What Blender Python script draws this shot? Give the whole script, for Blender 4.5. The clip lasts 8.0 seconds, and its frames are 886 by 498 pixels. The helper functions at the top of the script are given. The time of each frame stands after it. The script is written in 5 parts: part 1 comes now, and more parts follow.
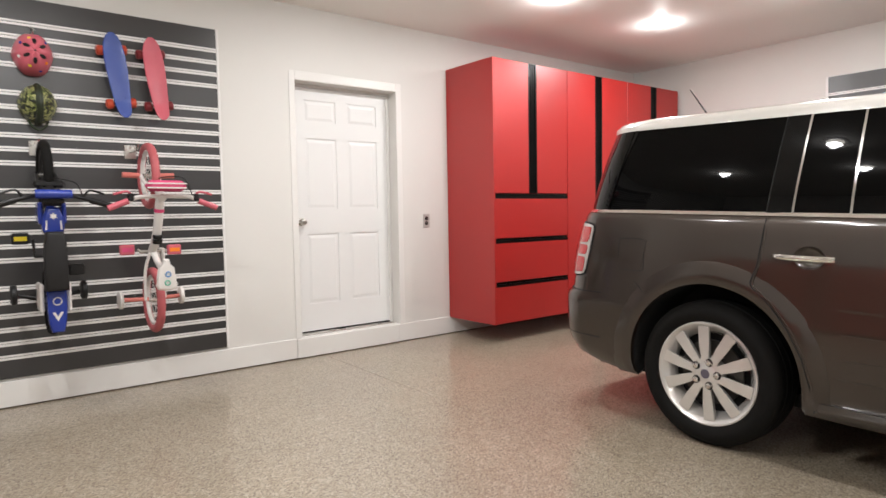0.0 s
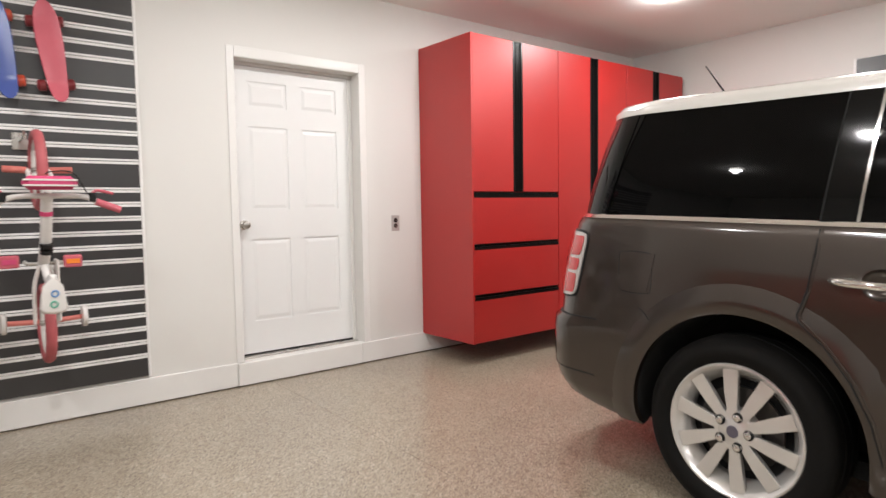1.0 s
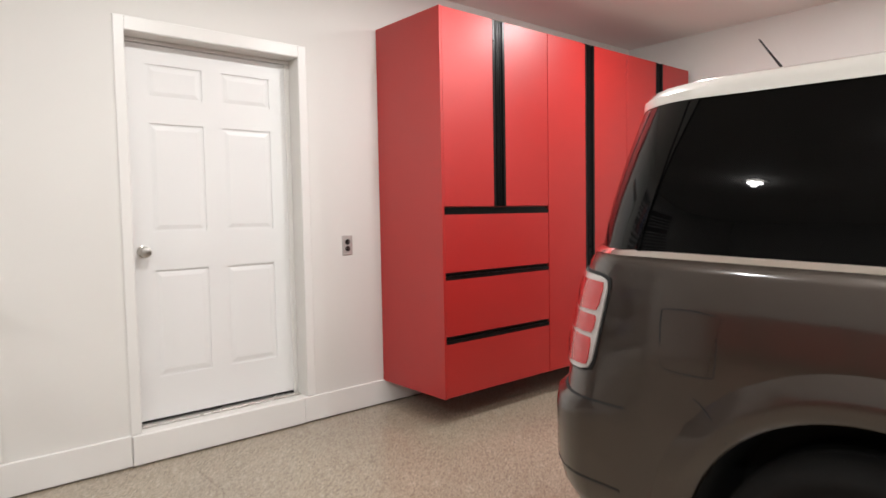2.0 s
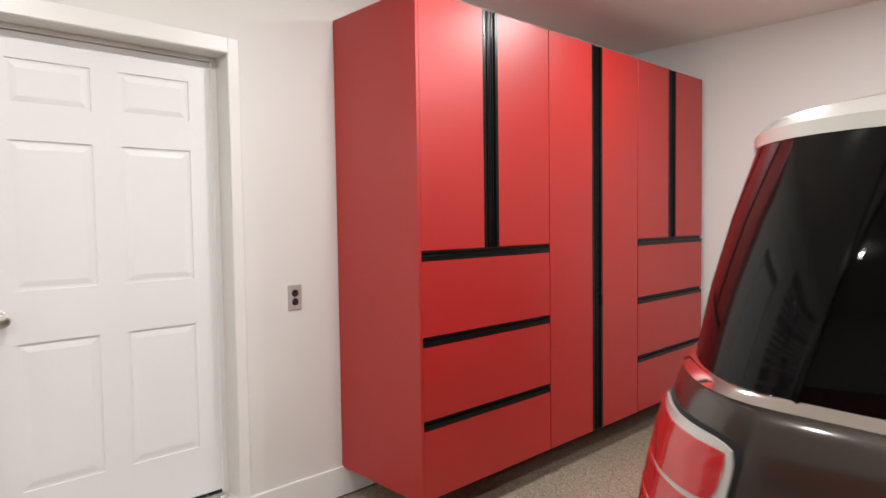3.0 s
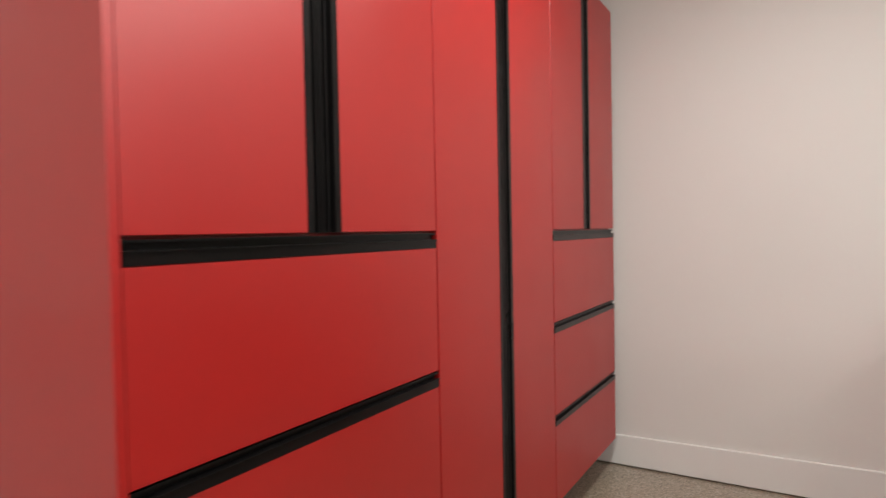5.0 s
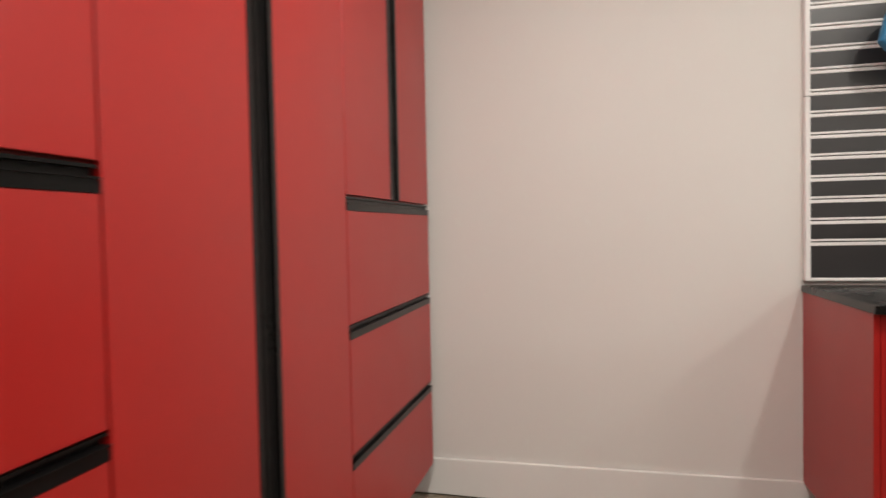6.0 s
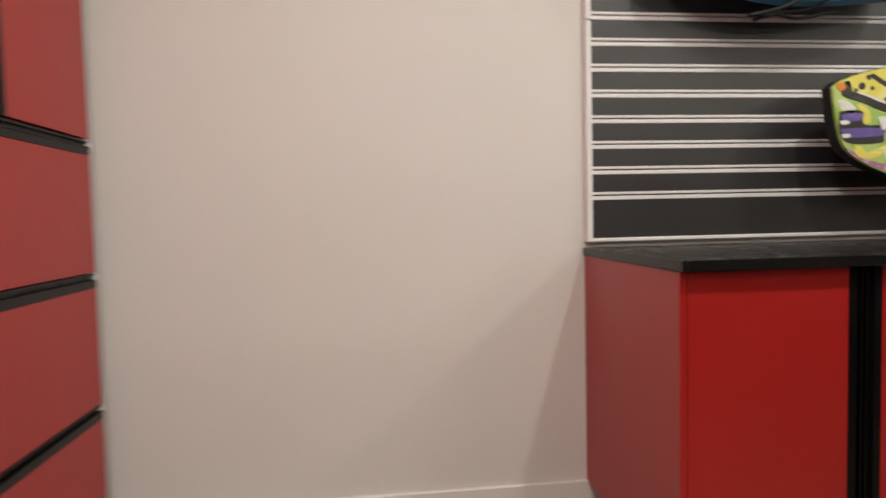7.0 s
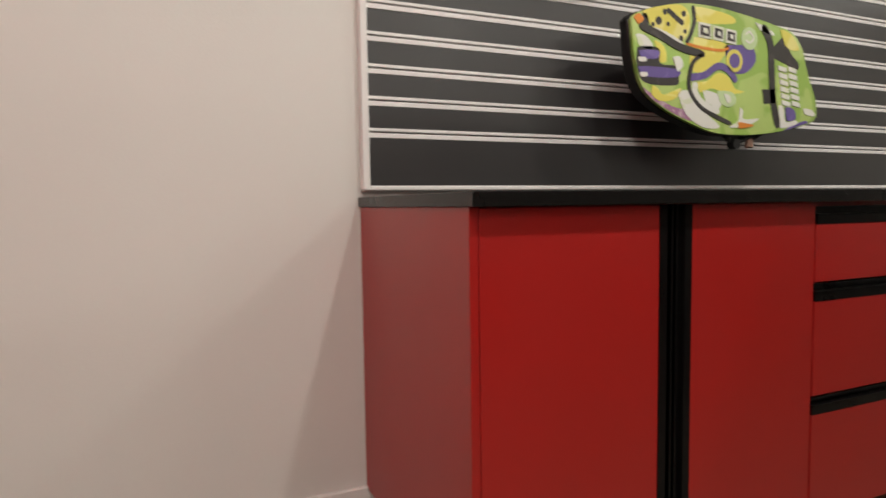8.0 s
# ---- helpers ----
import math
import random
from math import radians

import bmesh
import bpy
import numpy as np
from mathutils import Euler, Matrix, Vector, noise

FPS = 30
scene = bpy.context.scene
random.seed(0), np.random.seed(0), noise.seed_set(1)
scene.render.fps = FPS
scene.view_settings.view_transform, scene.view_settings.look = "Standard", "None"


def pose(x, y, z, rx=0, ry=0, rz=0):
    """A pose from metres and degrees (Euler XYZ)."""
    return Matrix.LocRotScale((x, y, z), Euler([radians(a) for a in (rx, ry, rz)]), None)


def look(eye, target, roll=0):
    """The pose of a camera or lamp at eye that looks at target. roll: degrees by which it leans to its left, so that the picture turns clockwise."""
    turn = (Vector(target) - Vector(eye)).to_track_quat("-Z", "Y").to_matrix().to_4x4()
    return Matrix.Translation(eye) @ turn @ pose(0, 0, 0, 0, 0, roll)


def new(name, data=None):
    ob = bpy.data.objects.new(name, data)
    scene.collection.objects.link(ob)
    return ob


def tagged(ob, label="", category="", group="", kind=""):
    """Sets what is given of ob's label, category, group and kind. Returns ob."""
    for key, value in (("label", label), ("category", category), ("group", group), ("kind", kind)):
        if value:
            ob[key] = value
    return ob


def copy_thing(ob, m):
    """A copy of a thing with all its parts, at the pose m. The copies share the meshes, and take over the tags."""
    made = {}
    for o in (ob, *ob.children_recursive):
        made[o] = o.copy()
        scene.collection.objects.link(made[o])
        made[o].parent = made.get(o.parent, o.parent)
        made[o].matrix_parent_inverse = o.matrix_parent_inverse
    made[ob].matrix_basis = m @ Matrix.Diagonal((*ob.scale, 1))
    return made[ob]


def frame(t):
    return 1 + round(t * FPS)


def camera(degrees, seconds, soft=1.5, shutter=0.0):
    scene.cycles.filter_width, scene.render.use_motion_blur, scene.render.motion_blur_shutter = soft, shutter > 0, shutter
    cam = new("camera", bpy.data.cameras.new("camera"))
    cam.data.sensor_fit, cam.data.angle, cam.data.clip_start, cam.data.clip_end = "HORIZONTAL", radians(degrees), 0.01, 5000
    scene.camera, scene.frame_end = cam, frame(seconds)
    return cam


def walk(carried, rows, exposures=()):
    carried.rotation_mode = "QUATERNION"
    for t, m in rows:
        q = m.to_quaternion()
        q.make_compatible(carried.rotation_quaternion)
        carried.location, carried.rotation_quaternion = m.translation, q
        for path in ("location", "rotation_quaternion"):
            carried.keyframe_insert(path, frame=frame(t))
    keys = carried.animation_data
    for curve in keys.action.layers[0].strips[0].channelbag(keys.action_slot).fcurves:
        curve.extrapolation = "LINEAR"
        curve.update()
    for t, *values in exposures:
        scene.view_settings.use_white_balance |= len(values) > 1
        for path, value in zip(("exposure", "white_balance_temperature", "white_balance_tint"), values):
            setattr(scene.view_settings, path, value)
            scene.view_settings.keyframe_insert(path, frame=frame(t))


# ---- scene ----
cam = camera(70.4, 8.0, shutter=0.4)
PATH = [
    (0, (0.583, -4.481, 1.111), (1.817, -2.911, 0.995), -1.0),
    (0.5, (0.856, -4.298, 1.132), (2.092, -2.731, 1.002), -0.8),
    (1, (1.187, -4.015, 1.149), (2.431, -2.454, 1.019), -0.9),
    (1.5, (1.52, -3.686, 1.169), (2.786, -2.143, 1.041), -1.0),
    (2.8, (2.300, -2.774, 1.372), (3.657, -1.308, 1.283), -0.9),
    (3, (2.388, -2.652, 1.399), (3.762, -1.201, 1.307), -0.8),
    (3.5, (2.661, -2.319, 1.402), (4.099, -0.931, 1.33), -0.9),
    (4, (2.955, -2.009, 1.386), (4.454, -0.687, 1.324), -1.0),
    (4.2, (3.069, -1.880, 1.368), (4.603, -0.599, 1.312), -1.0),
    (5.3, (3.833, -1.380, 1.230), (5.634, -0.512, 1.174), -1.1),
    (5.5, (3.966, -1.325, 1.213), (5.809, -0.549, 1.158), -1.1),
    (5.9, (4.28, -1.289, 1.167), (6.212, -0.776, 1.11), -1.3),
    (6, (4.345, -1.288, 1.16), (6.291, -0.829, 1.096), -1.2),
    (6.5, (4.716, -1.329, 1.083), (6.709, -1.178, 1.004), -1.3),
    (7, (5.049, -1.387, 1.026), (7.032, -1.622, 0.922), -1.3),
    (7.5, (5.295, -1.537, 0.936), (7.215, -2.085, 0.82), -1.0),
    (8, (5.437, -1.603, 0.895), (7.256, -2.424, 0.753), -0.8),
]
walk(cam, [(t, look(eye, target, roll)) for t, eye, target, roll in PATH],
     exposures=[(0.0, 0.08, 6300, 10), (1.5, 0.03, 6300, 10), (3.0, -0.09, 6300, 9), (4.2, -0.13, 6350, 9), (5.5, -0.22, 6650, 9), (6.5, -0.29, 6800, 8), (8.0, -0.38, 6800, 8)])

# ---- world and lights ----
world = bpy.data.worlds.new("world")
world.use_nodes = True
scene.world = world
world.node_tree.nodes["Background"].inputs[0].default_value = (0.9, 0.95, 1.0, 1)
world.node_tree.nodes["Background"].inputs[1].default_value = 0.0

CEIL = 2.695
LAMP_WATTS, FILL_WATTS = 18.0, 5.5
LAMP_TINT = (1.0, 0.975, 0.945)
# (1.30, -2.54) is an unseen, added lamp that brightens the left slat panel
DOWNLIGHTS = [(5.46, -1.34), (4.20, -1.27), (2.94, -1.27), (1.30, -2.54), (0.44, -1.27),
              (5.52, -2.57), (0.44, -2.50),
              (5.52, -4.15), (2.98, -4.15), (0.44, -4.15),
              (5.52, -6.40), (2.98, -6.40), (0.44, -6.40)]


# ---- materials ----
def mat_base(name):
    m = bpy.data.materials.new(name)
    m.use_nodes = True
    nt = m.node_tree
    return m, nt, nt.nodes["Principled BSDF"]


def nd(nt, kind, **kw):
    n = nt.nodes.new(kind)
    for k, v in kw.items():
        n.inputs[k.replace("_", " ")].default_value = v
    return n


def plain(name, col, rough=0.5, metal=0.0, coat=0.0, vary=0.06, scale=6.0, grain=220.0, bump=0.05, spec=0.5, depth=0.001):
    """A surface with soft stains, fine grain, uneven gloss and slight relief."""
    m, nt, p = mat_base(name)
    tc = nd(nt, "ShaderNodeTexCoord")
    n1 = nd(nt, "ShaderNodeTexNoise", Scale=scale, Detail=4.0)
    n2 = nd(nt, "ShaderNodeTexNoise", Scale=grain, Detail=2.0)
    nt.links.new(tc.outputs["Object"], n1.inputs["Vector"])
    nt.links.new(tc.outputs["Object"], n2.inputs["Vector"])
    mixv = nd(nt, "ShaderNodeMath")
    mixv.operation = "MULTIPLY_ADD"
    mixv.inputs[1].default_value = 0.35
    nt.links.new(n2.outputs["Fac"], mixv.inputs[0])
    nt.links.new(n1.outputs["Fac"], mixv.inputs[2])
    rng = nd(nt, "ShaderNodeMapRange")
    rng.inputs[1].default_value, rng.inputs[2].default_value = 0.35, 1.0
    rng.inputs[3].default_value, rng.inputs[4].default_value = 1 - vary, 1 + vary
    nt.links.new(mixv.outputs[0], rng.inputs[0])
    vm = nd(nt, "ShaderNodeVectorMath")
    vm.operation = "SCALE"
    vm.inputs[0].default_value = col
    nt.links.new(rng.outputs[0], vm.inputs["Scale"])
    nt.links.new(vm.outputs[0], p.inputs["Base Color"])
    rr = nd(nt, "ShaderNodeMapRange")
    rr.inputs[1].default_value, rr.inputs[2].default_value = 0.3, 0.7
    rr.inputs[3].default_value, rr.inputs[4].default_value = rough * 0.88, min(1.0, rough * 1.12)
    nt.links.new(n1.outputs["Fac"], rr.inputs[0])
    nt.links.new(rr.outputs[0], p.inputs["Roughness"])
    p.inputs["Metallic"].default_value = metal
    p.inputs["Coat Weight"].default_value = coat
    p.inputs["Coat Roughness"].default_value = 0.03
    p.inputs["Specular IOR Level"].default_value = spec
    if bump:
        b = nd(nt, "ShaderNodeBump", Strength=bump, Distance=depth)
        nt.links.new(n2.outputs["Fac"], b.inputs["Height"])
        nt.links.new(b.outputs[0], p.inputs["Normal"])
    return m


def floor_material():
    """Epoxy floor with broadcast vinyl flakes in tan, cream and brown under a clear coat."""
    m, nt, p = mat_base("flake_epoxy")
    tc = nd(nt, "ShaderNodeTexCoord")
    cols = []
    for sc in (150.0, 260.0):
        v = nd(nt, "ShaderNodeTexVoronoi", Scale=sc)
        nt.links.new(tc.outputs["Object"], v.inputs["Vector"])
        sep = nd(nt, "ShaderNodeSeparateColor")
        nt.links.new(v.outputs["Color"], sep.inputs[0])
        r = nd(nt, "ShaderNodeValToRGB")
        r.color_ramp.interpolation = "CONSTANT"
        el = r.color_ramp.elements
        el[0].position, el[0].color = 0.0, (0.235, 0.19, 0.135, 1)
        el[1].position, el[1].color = 0.28, (0.33, 0.275, 0.205, 1)
        for pos, c in ((0.55, (0.15, 0.113, 0.075, 1)), (0.7, (0.44, 0.39, 0.31, 1)), (0.86, (0.28, 0.23, 0.165, 1)), (0.95, (0.07, 0.05, 0.034, 1))):
            e = el.new(pos)
            e.color = c
        nt.links.new(sep.outputs[0], r.inputs[0])
        cols.append((r, v))
    mx = nd(nt, "ShaderNodeMix")
    mx.data_type = "RGBA"
    mx.inputs[0].default_value = 0.32
    nt.links.new(cols[0][0].outputs[0], mx.inputs[6])
    nt.links.new(cols[1][0].outputs[0], mx.inputs[7])
    big = nd(nt, "ShaderNodeTexNoise", Scale=1.3, Detail=5.0)
    nt.links.new(tc.outputs["Object"], big.inputs["Vector"])
    rng = nd(nt, "ShaderNodeMapRange")
    rng.inputs[1].default_value, rng.inputs[2].default_value = 0.3, 0.7
    rng.inputs[3].default_value, rng.inputs[4].default_value = 0.92, 1.08
    nt.links.new(big.outputs["Fac"], rng.inputs[0])
    vm = nd(nt, "ShaderNodeVectorMath")
    vm.operation = "SCALE"
    nt.links.new(mx.outputs[2], vm.inputs[0])
    nt.links.new(rng.outputs[0], vm.inputs["Scale"])
    nt.links.new(vm.outputs[0], p.inputs["Base Color"])
    p.inputs["Roughness"].default_value = 0.5
    p.inputs["Coat Weight"].default_value = 0.8
    p.inputs["Coat Roughness"].default_value = 0.18
    b = nd(nt, "ShaderNodeBump", Strength=0.25, Distance=0.0012)
    nt.links.new(cols[0][1].outputs["Distance"], b.inputs["Height"])
    nt.links.new(b.outputs[0], p.inputs["Normal"])
    b2 = nd(nt, "ShaderNodeBump", Strength=0.18, Distance=0.001)
    n3 = nd(nt, "ShaderNodeTexNoise", Scale=60.0, Detail=2.0)
    nt.links.new(tc.outputs["Object"], n3.inputs["Vector"])
    nt.links.new(n3.outputs["Fac"], b2.inputs["Height"])
    nt.links.new(b2.outputs[0], p.inputs["Coat Normal"])
    return m


def emit(name, col, power):
    m, nt, p = mat_base(name)
    p.inputs["Emission Color"].default_value = (*col, 1)
    p.inputs["Emission Strength"].default_value = power
    p.inputs["Base Color"].default_value = (0.8, 0.8, 0.8, 1)
    return m


M_WALL = plain("wall_paint", (0.70, 0.685, 0.655), 0.55, vary=0.02, scale=1.2, grain=160, bump=0.25, spec=0.3)
M_CEIL = plain("ceiling_paint", (0.89, 0.87, 0.84), 0.6, vary=0.02, scale=1.5, grain=140, bump=0.2, spec=0.2)
M_TRIM = plain("trim_paint", (0.755, 0.74, 0.715), 0.35, vary=0.02, scale=3, grain=120, bump=0.08)
M_DOOR = plain("door_paint", (0.78, 0.775, 0.765), 0.35, vary=0.015, scale=2, grain=90, bump=0.1)
M_FLOOR = floor_material()
M_JOINT = plain("joint_filler", (0.10, 0.08, 0.06), 0.8, vary=0.2)
M_RED = plain("red_laminate", (0.385, 0.005, 0.004), 0.42, vary=0.03, scale=1.6, grain=420, bump=0.12, depth=0.0004, spec=0.9)
M_BLACK = plain("black_anodised_aluminium", (0.005, 0.0045, 0.0045), 0.30, vary=0.15, grain=300, bump=0.0, spec=0.22)
M_CAP = plain("white_plastic_cap", (0.75, 0.73, 0.70), 0.4, vary=0.02)
M_SLAT = plain("charcoal_slat_panel", (0.030, 0.0285, 0.0292), 0.35, vary=0.06, scale=3, grain=500, bump=0.0, spec=0.7)
M_GROOVE = plain("white_groove_insert", (0.80, 0.785, 0.77), 0.35, vary=0.02)
M_SLOT = plain("slot_shadow_black", (0.03, 0.03, 0.03), 0.7, vary=0.1)
M_COUNTER = plain("black_counter_laminate", (0.009, 0.0085, 0.008), 0.26, vary=0.08, scale=9, grain=300, bump=0.0, spec=0.35)
M_STEEL = plain("brushed_steel", (0.55, 0.53, 0.50), 0.28, metal=1.0, vary=0.05, grain=400, bump=0.03)
M_PLATE = plain("grey_steel_plate", (0.50, 0.48, 0.46), 0.35, metal=0.3, vary=0.05)
M_CHROME = plain("chrome", (0.80, 0.79, 0.77), 0.07, metal=1.0, vary=0.02, bump=0.0)
M_PAINT = plain("grey_brown_car_paint", (0.037, 0.0265, 0.020), 0.38, metal=0.6, coat=1.0, vary=0.03, scale=0.8, grain=900, bump=0.0)
M_PAINT.node_tree.nodes["Principled BSDF"].inputs["Coat IOR"].default_value = 1.65
M_PAINT.node_tree.nodes["Principled BSDF"].inputs["Coat Roughness"].default_value = 0.10
M_ROOF = plain("white_car_paint", (0.62, 0.60, 0.56), 0.3, coat=1.0, vary=0.015, scale=0.8, bump=0.0)
M_GLASS = plain("dark_privacy_glass", (0.002, 0.002, 0.002), 0.02, vary=0.05, bump=0.0, spec=0.13)
M_PIANO = plain("gloss_black_pillar", (0.004, 0.004, 0.004), 0.06, vary=0.1, bump=0.0, spec=0.25)
M_RUBBER = plain("tyre_rubber", (0.006, 0.0055, 0.005), 0.75, vary=0.25, scale=14, grain=160, bump=0.2, spec=0.15)
M_WELL = plain("black_wheel_well", (0.008, 0.008, 0.008), 0.9, vary=0.2)
M_ALLOY = plain("painted_alloy", (0.72, 0.70, 0.68), 0.22, metal=0.6, coat=0.5, vary=0.04, grain=500, bump=0.0)
M_LENSRED = plain("red_lamp_lens", (0.42, 0.018, 0.02), 0.08, coat=1.0, vary=0.05, scale=40, bump=0.0)
M_LENSWHITE = plain("clear_lamp_lens", (0.48, 0.45, 0.43), 0.1, coat=1.0, vary=0.05, bump=0.0)
M_BLUE = plain("blue_plastic", (0.018, 0.040, 0.27), 0.25, vary=0.08, scale=12)
M_BLUEDECK = plain("blue_deck_plastic", (0.060, 0.095, 0.32), 0.24, vary=0.08, scale=12)
M_PINK = plain("pink_plastic", (0.56, 0.12, 0.155), 0.24, vary=0.06, scale=10)
M_HOT = plain("hot_pink_fabric", (0.58, 0.06, 0.16), 0.7, vary=0.1, scale=30, bump=0.3)
M_CORAL = plain("coral_rubber", (0.60, 0.17, 0.14), 0.5, vary=0.08, scale=12)
M_PINKTYRE = plain("pink_tyre_rubber", (0.45, 0.10, 0.11), 0.55, vary=0.12, scale=20, bump=0.2)
M_ORANGE = plain("orange_red_urethane", (0.55, 0.07, 0.03), 0.35, vary=0.1, scale=20)
M_DARKRED = plain("dark_red_urethane", (0.20, 0.02, 0.025), 0.35, vary=0.1, scale=20)
M_WHITEPL = plain("white_plastic", (0.72, 0.69, 0.66), 0.3, vary=0.05, scale=10)
M_BLACKPL = plain("black_plastic", (0.009, 0.0085, 0.0085), 0.45, vary=0.2, scale=15, bump=0.15, spec=0.35)
M_VINYL = plain("black_vinyl_seat", (0.011, 0.010, 0.010), 0.55, vary=0.2, scale=25, bump=0.3, spec=0.35)
M_YELLOW = plain("yellow_reflector", (0.75, 0.60, 0.03), 0.2, vary=0.05)
M_AMBER = plain("amber_reflector", (0.80, 0.22, 0.03), 0.2, vary=0.05)
M_FOAM = plain("white_board_foam", (0.80, 0.77, 0.68), 0.45, vary=0.03, scale=5)
M_TEAL = plain("blue_board_rail", (0.03, 0.22, 0.42), 0.4, vary=0.06, scale=8)
M_LAMP = emit("downlight_lens", (1.0, 0.93, 0.82), 30.0)


# ---- building helpers ----
def part(name, bm, material, parent=None, label="", smooth=False):
    """Links a bmesh as one mesh object, under a thing or a part if one is given."""
    if isinstance(bm, bpy.types.Mesh):
        me = bm
    else:
        bmesh.ops.recalc_face_normals(bm, faces=bm.faces)
        me = bpy.data.meshes.new(name)
        if smooth:
            for f in bm.faces:
                f.smooth = True
        bm.to_mesh(me)
        bm.free()
        for m in material if isinstance(material, (list, tuple)) else (material,):
            me.materials.append(m)
        if smooth:
            me.set_sharp_from_angle(angle=radians(38))
    ob = new(name, me)
    ob.parent = parent
    if label:
        ob["label"] = label
    return ob


def thing(name, at, label, category, group=""):
    ob = new(name)
    ob.location = at
    ob.empty_display_size = 0.1
    return tagged(ob, label, category, group)


def box(bm, x0, x1, y0, y1, z0, z1, bevel=0.0, seg=1):
    x0, x1 = min(x0, x1), max(x0, x1)
    y0, y1 = min(y0, y1), max(y0, y1)
    z0, z1 = min(z0, z1), max(z0, z1)
    m = Matrix.Translation(((x0 + x1) / 2, (y0 + y1) / 2, (z0 + z1) / 2)) @ Matrix.Diagonal((x1 - x0, y1 - y0, z1 - z0, 1))
    vs = bmesh.ops.create_cube(bm, size=1.0, matrix=m)["verts"]
    if bevel:
        es = list({e for v in vs for e in v.link_edges})
        bmesh.ops.bevel(bm, geom=es, offset=bevel, segments=seg, affect="EDGES", profile=0.5)
    return bm


def boxes(*rows, bevel=0.0):
    bm = bmesh.new()
    for r in rows:
        box(bm, *r, bevel=bevel)
    return bm


def frame_of(a, b):
    d = (Vector(b) - Vector(a)).normalized()
    up = Vector((0, 0, 1)) if abs(d.z) < 0.9 else Vector((1, 0, 0))
    s = d.cross(up).normalized()
    return d, s, s.cross(d)


def tube(bm, pts, r, n=10, caps=True):
    """A round tube along points; r is one radius or one for each point."""
    pts = [Vector(p) for p in pts]
    rs = r if isinstance(r, (list, tuple)) else [r] * len(pts)
    rings = []
    _, s, u = frame_of(pts[0], pts[1])
    for i, p in enumerate(pts):
        d = (pts[min(i + 1, len(pts) - 1)] - pts[max(i - 1, 0)]).normalized()
        s = (s - d * s.dot(d)).normalized()
        u = s.cross(d)
        rings.append([bm.verts.new(p + rs[i] * (math.cos(a) * s + math.sin(a) * u)) for a in (2 * math.pi * k / n for k in range(n))])
    for a, b in zip(rings, rings[1:]):
        for k in range(n):
            bm.faces.new((a[k], a[(k + 1) % n], b[(k + 1) % n], b[k]))
    if caps:
        bm.faces.new(rings[0])
        bm.faces.new(rings[-1][::-1])
    return bm


def bend(pts, steps=6):
    """A smooth line through the points."""
    pts = [Vector(p) for p in pts]
    q = [pts[0] * 2 - pts[1]] + pts + [pts[-1] * 2 - pts[-2]]
    out = []
    for i in range(1, len(q) - 2):
        for k in range(steps):
            t = k / steps
            a, b, c, d = q[i - 1], q[i], q[i + 1], q[i + 2]
            out.append(0.5 * (2 * b + (c - a) * t + (2 * a - 5 * b + 4 * c - d) * t * t + (3 * b - a - 3 * c + d) * t ** 3))
    return out + [pts[-1]]


def lathe(bm, profile, centre=(0, 0, 0), axis="X", n=40, closed=False):
    """Turns (along, radius) pairs round an axis."""
    c = Vector(centre)
    ax = {"X": Vector((1, 0, 0)), "Y": Vector((0, 1, 0)), "Z": Vector((0, 0, 1))}[axis]
    s = {"X": Vector((0, 1, 0)), "Y": Vector((0, 0, 1)), "Z": Vector((1, 0, 0))}[axis]
    u = ax.cross(s)
    rings = []
    for a, r in profile:
        if r < 1e-6:
            rings.append([bm.verts.new(c + ax * a)])
        else:
            rings.append([bm.verts.new(c + ax * a + r * (math.cos(t) * s + math.sin(t) * u)) for t in (2 * math.pi * k / n for k in range(n))])
    pairs = list(zip(rings, rings[1:])) + ([(rings[-1], rings[0])] if closed else [])
    for a, b in pairs:
        for k in range(n):
            if len(a) == 1:
                bm.faces.new((a[0], b[k], b[(k + 1) % n]))
            elif len(b) == 1:
                bm.faces.new((a[k], a[(k + 1) % n], b[0]))
            else:
                bm.faces.new((a[k], a[(k + 1) % n], b[(k + 1) % n], b[k]))
    return bm


def torus(bm, centre, axis, big, small, n=36, m=10, arc=(0.0, 360.0)):
    c = Vector(centre)
    ax = Vector(axis).normalized()
    s = ax.orthogonal().normalized()
    u = ax.cross(s)
    full = arc[1] - arc[0] >= 359.9
    k = n if full else n + 1
    rings = []
    for i in range(k):
        t = radians(arc[0] + (arc[1] - arc[0]) * i / n)
        d = math.cos(t) * s + math.sin(t) * u
        rings.append([bm.verts.new(c + d * (big + small * math.cos(a)) + ax * small * math.sin(a)) for a in (2 * math.pi * j / m for j in range(m))])
    for i in range(n):
        a, b = rings[i], rings[(i + 1) % k]
        for j in range(m):
            bm.faces.new((a[j], a[(j + 1) % m], b[(j + 1) % m], b[j]))
    if not full:
        bm.faces.new(rings[0])
        bm.faces.new(rings[-1])
    return bm


def slab(bm, outline, depth_axis, a, b, bevel=0.0):
    """A plate cut to an outline of 2D points, from a to b along an axis ("X" or "Y"); the points lie across it (y, z or x, z)."""
    def at(p, d):
        return (d, p[0], p[1]) if depth_axis == "X" else (p[0], d, p[1])
    va = [bm.verts.new(at(p, a)) for p in outline]
    vb = [bm.verts.new(at(p, b)) for p in outline]
    n = len(outline)
    fa = bm.faces.new(va)
    fb = bm.faces.new(vb[::-1])
    for k in range(n):
        bm.faces.new((va[k], vb[k], vb[(k + 1) % n], va[(k + 1) % n]))
    if bevel:
        bmesh.ops.bevel(bm, geom=list(fa.edges) + list(fb.edges), offset=bevel, segments=3, affect="EDGES", profile=0.5)
    return bm


